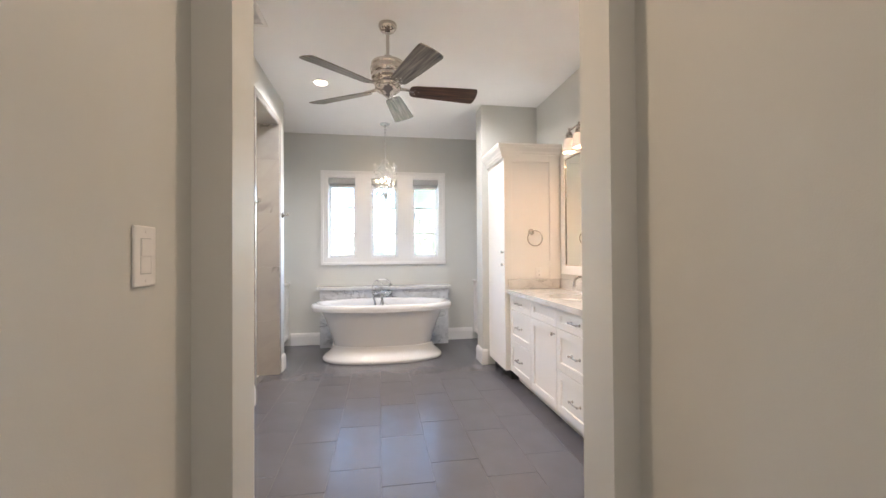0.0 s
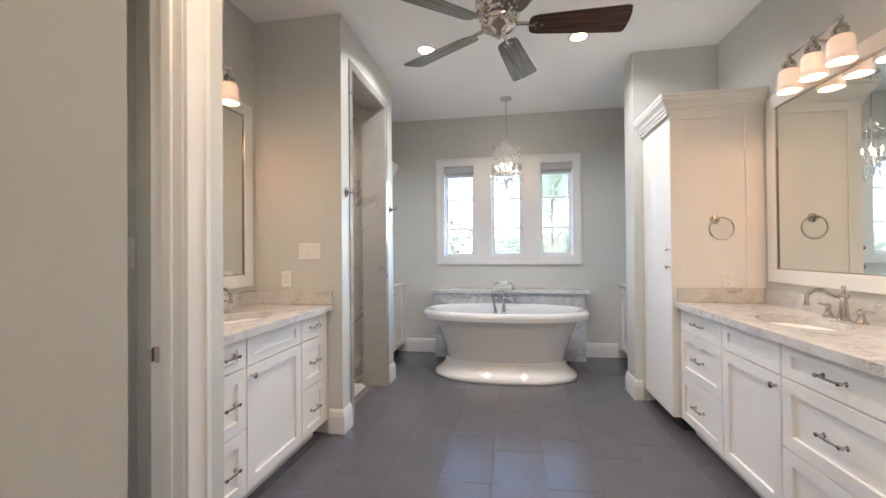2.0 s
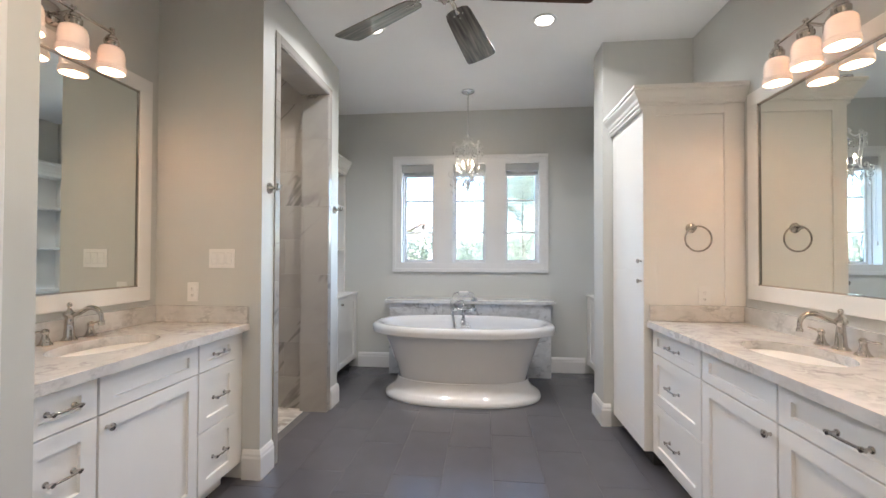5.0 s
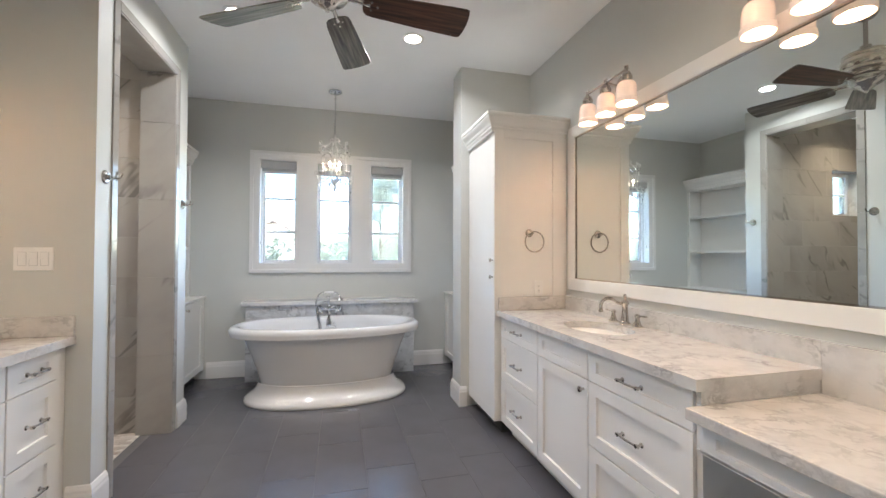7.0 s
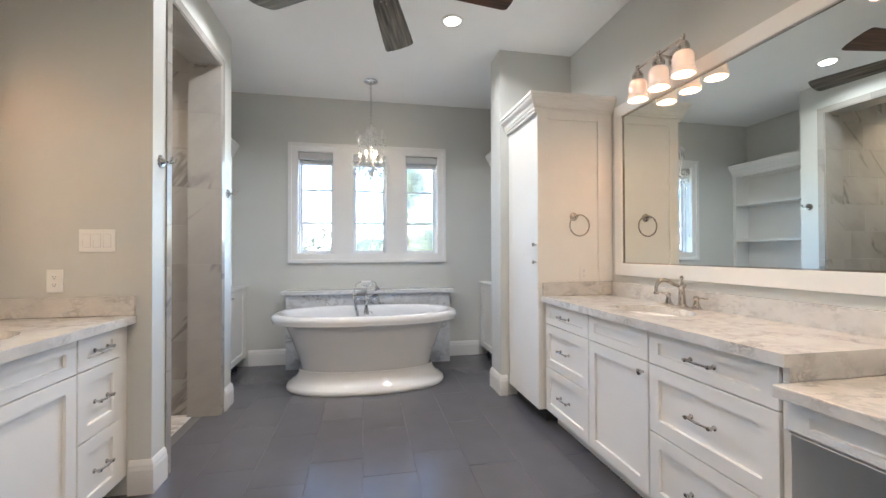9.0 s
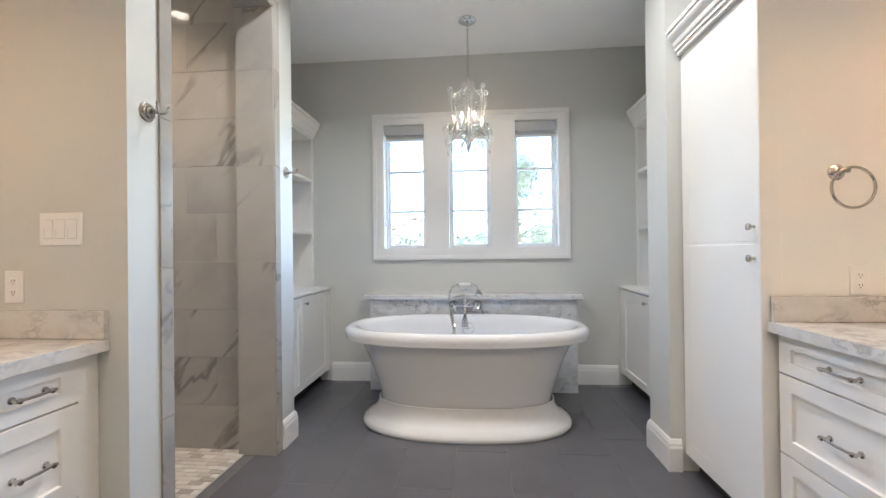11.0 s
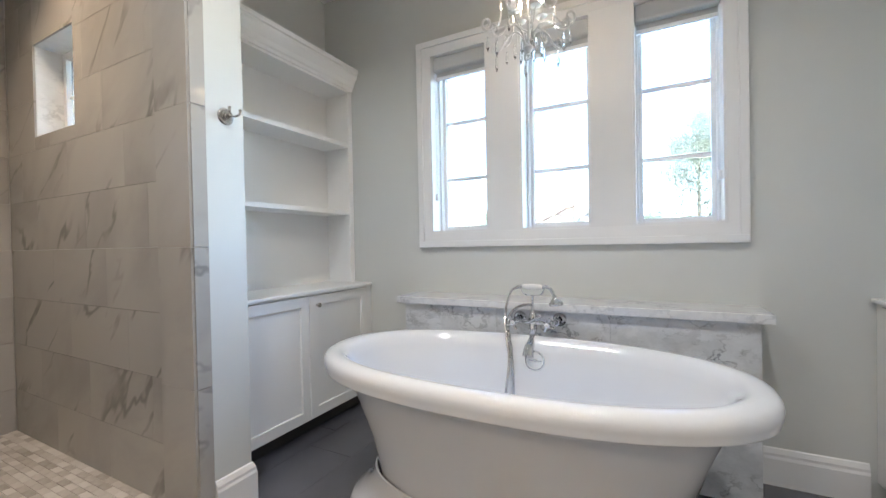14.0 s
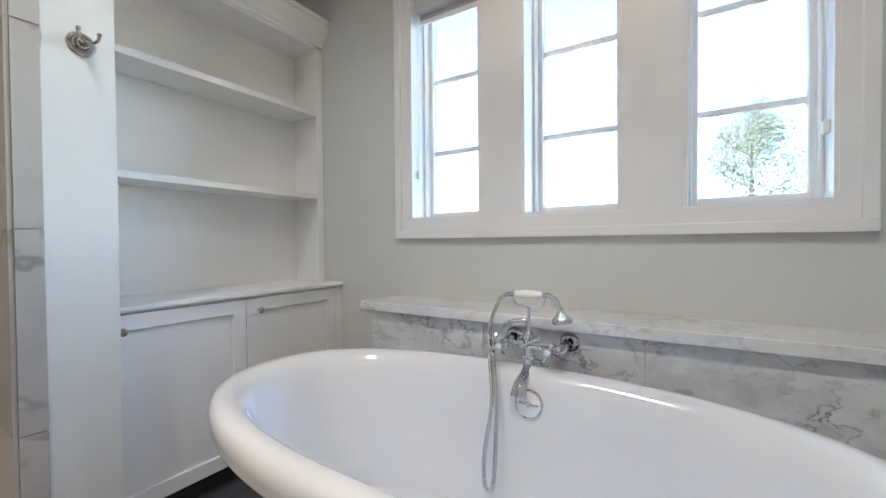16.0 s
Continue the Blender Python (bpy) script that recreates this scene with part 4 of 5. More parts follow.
def ceiling_fan():
    fx, fy = 0.272, 3.43
    f = thing("ceiling_fan", (fx, fy, CEIL), "polished nickel ceiling fan with five wooden blades", "fan")
    at = pose(fx, fy, 0)
    part("canopy", lathe([(0.0, 3.05), (0.068, 3.05), (0.07, 3.035), (0.066, 3.018), (0.05, 2.998), (0.03, 2.988), (0.016, 2.984), (0.014, 2.975)], 36, m=at), M_NICKEL, f, "", True)
    part("downrod", lathe([(0.013, 2.98), (0.013, 2.80)], 20, m=at), M_NICKEL, f, "", True)
    part("motor", lathe([(0.013, 2.81), (0.03, 2.808), (0.034, 2.79), (0.05, 2.784), (0.055, 2.772), (0.10, 2.764), (0.122, 2.752), (0.126, 2.735), (0.12, 2.722), (0.13, 2.716), (0.134, 2.70), (0.13, 2.664), (0.122, 2.656), (0.126, 2.648), (0.124, 2.632), (0.112, 2.622), (0.116, 2.614), (0.112, 2.60), (0.10, 2.59), (0.0, 2.588)], 48, m=at), M_NICKEL, f, "", True)
    part("hub", lathe([(0.06, 2.592), (0.098, 2.588), (0.10, 2.575), (0.094, 2.565), (0.098, 2.558), (0.092, 2.545), (0.07, 2.53), (0.045, 2.52), (0.038, 2.508), (0.03, 2.502), (0.02, 2.498), (0.012, 2.49), (0.008, 2.482), (0.0, 2.48)], 44, m=at), M_NICKEL, f, "", True)
    z = 2.552
    # blade outline, broad and blunt at the tip
    half = [(0.165, 0.02), (0.17, 0.042), (0.185, 0.058), (0.22, 0.065), (0.32, 0.071), (0.45, 0.079), (0.58, 0.086), (0.67, 0.090), (0.688, 0.083), (0.697, 0.045), (0.70, 0.0)]
    outline = half + [(x, -y) for x, y in half[-2::-1]]
    for k in range(5):
        m = pose(fx, fy, z, 0, 0, 4 + 72 * k) @ pose(0, 0, 0, -15, 0, 0)
        bm = bmesh.new()
        lo = [bm.verts.new((x, y, -0.003)) for x, y in outline]
        hi = [bm.verts.new((x, y, 0.003)) for x, y in outline]
        bm.faces.new(lo[::-1])
        bm.faces.new(hi)
        for a in range(len(lo)):
            b = (a + 1) % len(lo)
            bm.faces.new((lo[a], lo[b], hi[b], hi[a]))
        # four blades carry the windows' reflection as grey colour, the first stays brown
        blade = part("blade", bm, M_BROWN if k == 0 else M_BLADE_SHEEN, f, "reddish-brown wood blade" if k == 0 else "wood blade greyed by painted-in window sheen")
        blade.matrix_parent_inverse = Matrix.Translation((fx, fy, CEIL)).inverted()
        blade.matrix_basis = m
        arm = merged(tube([(0.085, 0, 0.012), (0.13, 0, 0.012), (0.17, 0, 0.008), (0.20, 0, 0.006)], [0.014, 0.011, 0.012, 0.014], 10),
                     boxes([(0.185, 0.245, -0.03, 0.03, 0.003, 0.007)], 0.002),
                     *[lathe([(0.0, -0.0065), (0.005, -0.006), (0.006, -0.003)], 12, m=pose(sx, sy, 0)) for sx, sy in ((0.205, 0.022), (0.205, -0.022), (0.235, 0.0))])
        part("blade_arm", moved(arm, m), M_NICKEL, f, "nickel blade bracket with screws", True)


ceiling_fan()


def scroll(hub, radius, turns, start, step=14):
    """Points of a flat spiral in (out, up), from its outer end inwards."""
    n = int(turns * step)
    return [(hub[0] + radius * (1 - 0.75 * k / n) * math.cos(start + 2 * math.pi * turns * k / n), hub[1] + radius * (1 - 0.75 * k / n) * math.sin(start + 2 * math.pi * turns * k / n)) for k in range(n + 1)]


def beaded(points):
    """A thin bar with a row of beads along it."""
    p = smooth_path(points, 5)
    return tube(p, [0.0042 + 0.0022 * (k % 2) for k in range(len(p))], 6)


def chandelier():
    cx, cy = 0.285, 5.80
    c = thing("chandelier", (cx, cy, CEIL), "small silver scrolled chandelier hung with crystal drops", "chandelier")
    at = pose(cx, cy, 0)
    silver = M_SILVER
    part("canopy", lathe([(0, 3.05), (0.068, 3.05), (0.07, 3.04), (0.05, 3.026), (0.02, 3.018), (0.0, 3.016)], 32, m=at), M_CHROME, c, "", True)
    links = []
    zz = 3.02
    k = 0
    while zz > 2.60:
        ring = [(0.0085 * math.cos(a), 0, 0.013 * math.sin(a)) for a in [2 * math.pi * i / 10 for i in range(11)]]
        links.append(moved(tube(ring, 0.0026, 5, False), pose(cx, cy, zz - 0.012, 0, 0, 90 * (k % 2))))
        zz -= 0.0205
        k += 1
    part("chain", merged(*links), M_CHROME, c, "", True)
    part("stem", lathe([(0, 2.60), (0.008, 2.598), (0.006, 2.58), (0.014, 2.57), (0.014, 2.56), (0.006, 2.55), (0.005, 2.36), (0.012, 2.35), (0.005, 2.34), (0.005, 2.07), (0.018, 2.06), (0.024, 2.045), (0.014, 2.03), (0.008, 2.02), (0.012, 2.012), (0.0, 2.0)], 18, m=at), silver, c, "", True)

    def lower(z):
        """The basket below the shoulders hangs longer."""
        return z if z > 2.47 else 2.47 - (2.47 - z) * 1.33

    def flat(points, ang):
        ca, sa = math.cos(ang), math.sin(ang)
        return [(cx + 1.04 * p * ca, cy + 1.04 * p * sa, lower(q)) for p, q in points]

    for k in range(6):
        ang = radians(20 + 60 * k)
        # crown arm that curls up at the stem and out at the shoulder
        crown_arm = scroll((0.03, 2.535), 0.022, 1.1, radians(-60))[::-1] + [(0.045, 2.505), (0.075, 2.475), (0.11, 2.462), (0.135, 2.47)] + scroll((0.14, 2.488), 0.020, 1.1, radians(-80))
        part("crown_arm", beaded(flat(crown_arm, ang)), silver, c, "", True)
        side_bar = [(0.128, 2.466), (0.135, 2.42), (0.128, 2.36), (0.118, 2.31), (0.118, 2.265), (0.135, 2.235), (0.16, 2.225)] + scroll((0.178, 2.247), 0.026, 1.1, radians(-110))
        part("side_scroll", beaded(flat(side_bar, ang)), silver, c, "", True)
        foot = [(0.012, 2.15), (0.03, 2.20), (0.065, 2.222), (0.105, 2.21), (0.13, 2.185), (0.15, 2.175)] + scroll((0.165, 2.192), 0.021, 1.1, radians(-100))
        part("lower_arm", beaded(flat(foot, ang + radians(30))), silver, c, "", True)
        # crystal drops, thin and faceted
        for (r, ztop, ln, w, da) in ((0.158, 2.462, 0.085, 0.008, 0), (0.10, 2.448, 0.07, 0.007, 30), (0.183, 2.205, 0.075, 0.007, 0), (0.165, 2.165, 0.085, 0.008, 30), (0.06, 2.17, 0.075, 0.008, 0), (0.05, 2.44, 0.06, 0.006, 10)):
            a2 = ang + radians(da)
            part("crystal_drop", lathe([(0, 0), (w * 0.55, -0.008), (w * 0.4, -0.014), (w * 0.75, -0.3 * ln), (w, -0.72 * ln), (0, -ln)], 6, m=pose(cx + r * math.cos(a2), cy + r * math.sin(a2), lower(ztop))), M_CRYSTAL, c, "clear faceted crystal drop")
        # swag of beads between the shoulders
        for j in range(1, 8):
            u = j / 8
            a2 = ang + radians(60 * u)
            part("bead", lathe([(0, 0.006), (0.0055, 0.002), (0.0055, -0.002), (0, -0.006)], 6, m=pose(cx + 0.125 * math.cos(a2), cy + 0.125 * math.sin(a2), 2.452 - 0.16 * u * (1 - u) * 0.8)), M_CRYSTAL, c)
    for k in range(4):
        ang = radians(45 + 90 * k)
        px, py = cx + 0.07 * math.cos(ang), cy + 0.07 * math.sin(ang)
        part("candle_arm", tube(smooth_path([(cx, cy, 2.12), (cx + 0.04 * math.cos(ang), cy + 0.04 * math.sin(ang), 2.135), (px, py, 2.195)], 5), 0.004, 6), silver, c, "", True)
        part("candle_cup", lathe([(0, 0), (0.026, 0.004), (0.028, 0.008), (0.012, 0.014), (0.009, 0.02), (0.009, 0.06), (0, 0.061)], 16, m=pose(px, py, 2.195)), silver, c, "", True)
        part("bulb", lathe([(0.005, 0), (0.009, 0.014), (0.0085, 0.024), (0.004, 0.04), (0, 0.05)], 14, m=pose(px, py, 2.256)), M_BULB, c, "lit candle bulb", True)


M_SILVER = material("brushed_silver_leaf", (0.72, 0.71, 0.695), 0.28, 0.85, bump=0.3, bump_scale=300, vary=0.1, vary_scale=40)
chandelier()


# ---- vanity lights ----
def vanity_light(x, side, ys, z):
    """Three bell shades on a bar; side is the way it faces along x; z: the shades' lower edge."""
    yc = ys[1]
    v = thing("vanity_light", (x, yc, z), "nickel vanity light with three lit frosted glass shades", "light", "vanity lights")
    xs = x + side * 0.12
    zb = z + 0.215
    part("wall_plate", moved(lathe([(0, 0.022), (0.03, 0.02), (0.05, 0.012), (0.058, 0.0)], 32), pose(x, yc, zb - 0.01, 0, 90 * side, 0)), M_NICKEL, v, "", True)
    part("stem", tube([(x, yc, zb - 0.01), (x + side * 0.06, yc, zb - 0.01), (xs, yc, zb)], 0.008, 10), M_NICKEL, v, "", True)
    part("bar", tube([(xs, ys[0] + 0.012, zb), (xs, ys[-1] - 0.012, zb)], 0.0075, 12), M_NICKEL, v, "", True)
    for y in ys:
        part("fitter", lathe([(0, 0.024), (0.01, 0.022), (0.013, 0.014), (0.009, 0.006), (0.009, -0.012), (0.02, -0.018), (0.026, -0.026), (0.027, -0.036), (0.034, -0.042), (0.034, -0.060), (0.03, -0.066), (0.03, -0.074), (0.02, -0.078)], 22, m=pose(xs, y, zb)), M_NICKEL, v, "", True)
        part("shade", lathe([(0.022, 0.130), (0.040, 0.127), (0.050, 0.117), (0.0545, 0.100), (0.056, 0.078), (0.056, 0.036), (0.0575, 0.030), (0.062, 0.026), (0.0625, 0.004), (0.0605, 0.0), (0.057, 0.0), (0.056, 0.022), (0.0525, 0.034), (0.051, 0.095), (0.03, 0.122)], 36, m=pose(xs, y, z + 0.010)), M_SHADE, v, "lit bell-shaped frosted white glass shade", True)
        part("bulb", lathe([(0, -0.005), (0.018, 0.0), (0.027, 0.018), (0.024, 0.045), (0.012, 0.07), (0.012, 0.1)], 16, m=pose(xs, y, z + 0.03)), M_VBULB, v, "glowing bulb", True)


vanity_light(X_RIGHT, -1, (3.865, 3.677, 3.488), 2.226)
vanity_light(X_RIGHT, -1, (2.722, 2.533, 2.344), 2.226)
vanity_light(X_NICHE, 1, (3.50, 3.307, 3.114), 2.265)


# ---- faucets ----
def widespread_faucet(x, y, side, z=0.93):
    """side: the way the spout reaches along x."""
    f = thing("sink_faucet", (x, y, z), "polished nickel widespread faucet with an arched spout", "faucet", "vanity faucets")
    body = [(0, 0), (0.032, 0), (0.033, 0.006), (0.026, 0.014), (0.022, 0.022), (0.019, 0.06), (0.016, 0.105), (0.018, 0.112), (0.024, 0.118), (0.025, 0.13), (0.018, 0.14), (0.011, 0.146), (0.009, 0.152), (0.006, 0.158), (0.010, 0.166), (0.011, 0.174), (0.006, 0.182), (0, 0.184)]
    part("body", lathe(body, 28, m=pose(x, y, z)), M_NICKEL, f, "", True)
    spout = smooth_path([(x + side * 0.015, y, z + 0.122), (x + side * 0.055, y, z + 0.135), (x + side * 0.10, y, z + 0.158), (x + side * 0.14, y, z + 0.155), (x + side * 0.165, y, z + 0.13), (x + side * 0.168, y, z + 0.095)], 5)
    part("spout", merged(tube(spout, [0.011 - 0.0015 * abs(k / 12 - 1) for k in range(len(spout))], 14), lathe([(0.0, -0.014), (0.0125, -0.014), (0.014, -0.004), (0.0125, 0.002), (0.0105, 0.004)], 16, m=pose(x + side * 0.168, y, z + 0.093))), M_NICKEL, f, "", True)
    for s in (-1, 1):
        hy = y + s * 0.105
        part("valve", lathe([(0, 0), (0.029, 0), (0.03, 0.005), (0.021, 0.014), (0.014, 0.035), (0.011, 0.052), (0.015, 0.058), (0.015, 0.068), (0.008, 0.076), (0, 0.078)], 24, m=pose(x, hy, z)), M_NICKEL, f, "", True)
        part("lever", tube([(x, hy, z + 0.064), (x, hy + s * 0.02, z + 0.066), (x, hy + s * 0.06, z + 0.068), (x, hy + s * 0.075, z + 0.068)], [0.006, 0.0045, 0.006, 0.004], 10), M_NICKEL, f, "", True)


widespread_faucet(2.015, 3.575, -1)
widespread_faucet(-1.507, 3.36, 1)


def tub_filler():
    """Wall-mounted exposed mixer with a cradle and hand shower."""
    x, y, z = 0.235, 5.985, 0.762
    f = thing("tub_filler", (x, 6.12, z), "polished chrome wall-mounted tub filler with hand shower", "faucet")
    for s in (-1, 1):
        part("wall_union", merged(lathe([(0, 0.0), (0.034, 0), (0.035, 0.006), (0.028, 0.014), (0.018, 0.018)], 24, m=pose(x + s * 0.105, 6.124, z - 0.005, 90, 0, 0)),
                                  tube([(x + s * 0.105, 6.115, z - 0.005), (x + s * 0.105, 6.04, z - 0.005)], 0.0135, 14), tube([(x + s * 0.105, 6.045, z - 0.005), (x + s * 0.105, 6.025, z - 0.005)], 0.018, 6),
                                  tube([(x + s * 0.105, 6.03, z - 0.005), (x + s * 0.10, 5.99, z), (x + s * 0.07, y, z)], 0.0125, 12)), M_CHROME, f, "", True)
        hub = merged(lathe([(0.013, -0.02), (0.017, -0.012), (0.017, 0.008), (0.011, 0.014), (0.010, 0.034), (0.014, 0.04), (0.014, 0.052), (0.0, 0.054)], 18, m=pose(x + s * 0.085, y - 0.012, z, 90, 0, 0)))
        part("valve", hub, M_CHROME, f, "", True)
        arms = [tube([(0.0, 0, 0), (0.014 * math.cos(a), 0, 0.014 * math.sin(a)), (0.034 * math.cos(a), 0, 0.034 * math.sin(a)), (0.039 * math.cos(a), 0, 0.039 * math.sin(a))], [0.006, 0.0048, 0.008, 0.003], 8) for a in (radians(45 + 20 * s), radians(135 + 20 * s), radians(225 + 20 * s), radians(315 + 20 * s))]
        hd = part("cross_handle", moved(merged(*arms), pose(x + s * 0.085, y - 0.058, z)), M_CHROME, f, "", True)
        part("index_button", lathe([(0, 0.004), (0.008, 0.003), (0.010, 0)], 16, m=pose(x + s * 0.085, y - 0.064, z, 90, 0, 0)), M_PORCELAIN, hd, "white porcelain index button", True)
    part("body", merged(tube([(x - 0.075, y, z), (x - 0.03, y, z), (x, y, z), (x + 0.03, y, z), (x + 0.075, y, z)], [0.012, 0.013, 0.022, 0.013, 0.012], 16),
                        lathe([(0.0, 0.055), (0.008, 0.054), (0.012, 0.046), (0.018, 0.04), (0.02, 0.02), (0.02, -0.028), (0.023, -0.034), (0.02, -0.044), (0.0, -0.046)], 22, m=pose(x, y, z))), M_CHROME, f, "", True)
    sp = smooth_path([(x, y, z - 0.04), (x, y - 0.004, z - 0.07), (x, y - 0.035, z - 0.095), (x, y - 0.08, z - 0.115), (x, y - 0.10, z - 0.15)], 4)
    part("spout", tube(sp, [0.019 + 0.010 * (k / len(sp)) ** 2 for k in range(len(sp))], 16), M_CHROME, f, "", True)
    part("diverter_lever", merged(tube([(x, y - 0.02, z + 0.006), (x, y - 0.04, z + 0.008)], 0.008, 10), tube([(x - 0.008, y - 0.042, z + 0.004), (x + 0.03, y - 0.048, z + 0.028), (x + 0.055, y - 0.05, z + 0.042)], [0.007, 0.006, 0.011], 10)), M_CHROME, f, "", True)
    part("riser", lathe([(0.012, 0.04), (0.008, 0.055), (0.0085, 0.075), (0.006, 0.085), (0.0065, 0.125), (0.009, 0.135), (0, 0.137)], 16, m=pose(x, y, z)), M_CHROME, f, "", True)
    hz = z + 0.178
    part("cradle", tube(smooth_path([(x - 0.062, y, hz - 0.002), (x - 0.05, y, hz - 0.03), (x - 0.035, y, z + 0.136), (x, y, z + 0.134), (x + 0.035, y, z + 0.136), (x + 0.05, y, hz - 0.03), (x + 0.062, y, hz - 0.002)], 4), 0.0038, 8), M_CHROME, f, "", True)
    hand = part("hand_shower", tube(smooth_path([(x + 0.048, y, hz), (x + 0.07, y, hz), (x + 0.095, y, hz - 0.014), (x + 0.108, y, hz - 0.045)], 4), 0.0085, 12), M_CHROME, f, "", True)
    part("hose_connector", tube([(x - 0.085, y, hz - 0.006), (x - 0.058, y, hz), (x - 0.05, y, hz)], [0.008, 0.010, 0.008], 12), M_CHROME, hand, "", True)
    part("spray_head", lathe([(0.0, -0.045), (0.032, -0.045), (0.035, -0.04), (0.034, -0.03), (0.026, -0.022), (0.014, -0.008), (0.011, 0.004), (0, 0.006)], 26, m=pose(x + 0.112, y - 0.002, hz - 0.045, 0, -8, 0)), M_CHROME, hand, "", True)
    part("hand_grip", tube([(x - 0.05, y, hz), (x - 0.04, y, hz), (x, y, hz), (x + 0.04, y, hz), (x + 0.05, y, hz)], [0.009, 0.013, 0.0165, 0.013, 0.009], 16), M_PORCELAIN, hand, "white porcelain grip", True)
    hose = smooth_path([(x - 0.082, y, hz - 0.006), (x - 0.11, y - 0.005, hz - 0.03), (x - 0.135, y - 0.02, z + 0.06), (x - 0.125, y - 0.05, z - 0.04), (x - 0.095, y - 0.10, z - 0.18), (x - 0.098, y - 0.15, z - 0.33), (x - 0.09, y - 0.17, z - 0.42),
                        (x - 0.072, y - 0.175, z - 0.44), (x - 0.06, y - 0.165, z - 0.41), (x - 0.066, y - 0.13, z - 0.28), (x - 0.085, y - 0.09, z - 0.14), (x - 0.115, y - 0.045, z - 0.02), (x - 0.11, y - 0.012, z + 0.04), (x - 0.07, y, z + 0.075), (x - 0.03, y, z + 0.085), (x - 0.005, y, z + 0.085)], 10)
    part("hose", tube(hose, [0.0066 + 0.0008 * (k % 2) for k in range(len(hose))], 10), M_CHROME, f, "flexible ribbed chrome shower hose")


tub_filler()


# ---- wall hardware ----
def robe_hook(x, y, z):
    h = thing("robe_hook", (x, y, z), "polished nickel double robe hook on round plate", "hook", "shower robe hooks")
    part("rosette", lathe([(0.0, 0.022), (0.012, 0.022), (0.016, 0.017), (0.0165, 0.013), (0.022, 0.013), (0.025, 0.010), (0.0255, 0.007), (0.031, 0.0075), (0.036, 0.004), (0.038, 0)], 30, m=pose(x, y, z, 0, 90, 0)), M_NICKEL, h, "", True)
    part("post", tube([(x + 0.01, y, z), (x + 0.03, y, z + 0.002)], [0.009, 0.011], 12), M_NICKEL, h, "", True)
    for s in (-1, 1):
        p = smooth_path([(x + 0.028, y, z), (x + 0.045, y + s * 0.012, z - 0.004), (x + 0.06, y + s * 0.022, z + 0.004), (x + 0.064, y + s * 0.025, z + 0.018)], 4)
        part("prong", merged(tube(p, 0.005, 10), lathe([(0, 0.007), (0.006, 0.004), (0.007, 0), (0.006, -0.004), (0, -0.007)], 12, m=pose(x + 0.064, y + s * 0.025, z + 0.022))), M_NICKEL, h, "", True)


robe_hook(X_LEFT, 4.022, 1.757)
robe_hook(X_LEFT, 5.12, 1.742)


def towel_ring():
    x, y, z = 1.762, 4.337, 1.518
    r = thing("towel_ring", (x, y, z), "polished nickel towel ring on the cabinet side", "towel ring")
    part("rosette", lathe([(0, 0.016), (0.014, 0.015), (0.022, 0.009), (0.026, 0.006), (0.031, 0.004), (0.032, 0)], 30, m=pose(x, y, z, 90, 0, 0)), M_NICKEL, r, "", True)
    part("post", tube([(x, y - 0.01, z), (x, y - 0.045, z), (x, y - 0.052, z)], [0.009, 0.008, 0.012], 14), M_NICKEL, r, "", True)
    ring = [(x + 0.02 + 0.078 * math.sin(a), y - 0.05, z - 0.068 + 0.078 * math.cos(a)) for a in [2 * math.pi * k / 48 for k in range(49)]]
    part("ring", tube(ring, 0.0056, 10, False), M_NICKEL, r, "", True)


towel_ring()


def wall_plate(name, m, gangs, label, kind="rocker", size=1.0):
    """A plate in the local x-z plane facing -y, centred."""
    w = 0.072 + 0.046 * (gangs - 1)
    base, m = m.translation, m @ Matrix.Diagonal((size, 1, size, 1))
    p = thing(name, base, label, "switch" if kind == "rocker" else "outlet")
    part("plate", moved(box(-w / 2, w / 2, -0.006, 0, -0.058, 0.058, bevel=0.003), m), M_PLASTIC, p)
    for g in range(gangs):
        gx = (g - (gangs - 1) / 2) * 0.046
        if kind == "rocker":
            # grey sheet paints the shade in the gap round the rocker
            part("gap", moved(box(gx - 0.0178, gx + 0.0178, -0.0063, -0.004, -0.0343, 0.0343), m), M_FABRIC, p)
            part("rocker", moved(boxes([(gx - 0.0165, gx + 0.0165, -0.0085, -0.004, 0.0, 0.033), (gx - 0.0165, gx + 0.0165, -0.0068, -0.004, -0.033, 0.0)], 0.001), m), M_PLASTIC, p)
        else:
            for s in (-1, 1):
                part("receptacle", moved(box(gx - 0.0145, gx + 0.0145, -0.0075, -0.004, s * 0.02 - 0.013, s * 0.02 + 0.013, bevel=0.002), m), M_PLASTIC, p)
                part("slots", moved(boxes([(gx - 0.0065, gx - 0.0045, -0.0079, -0.006, s * 0.02 - 0.003, s * 0.02 + 0.006), (gx + 0.0045, gx + 0.0065, -0.0079, -0.006, s * 0.02 - 0.003, s * 0.02 + 0.006), (gx - 0.002, gx + 0.002, -0.0079, -0.006, s * 0.02 - 0.0095, s * 0.02 - 0.006)]), m), M_DARK, p)
        for s in (-1, 1):
            part("screw", moved(lathe([(0, 0.001), (0.0025, 0.001), (0.003, 0)], 10, m=pose(0, 0, 0, 90, 0, 0)), m @ pose(gx, -0.006, s * 0.047)), M_PLASTIC, p)


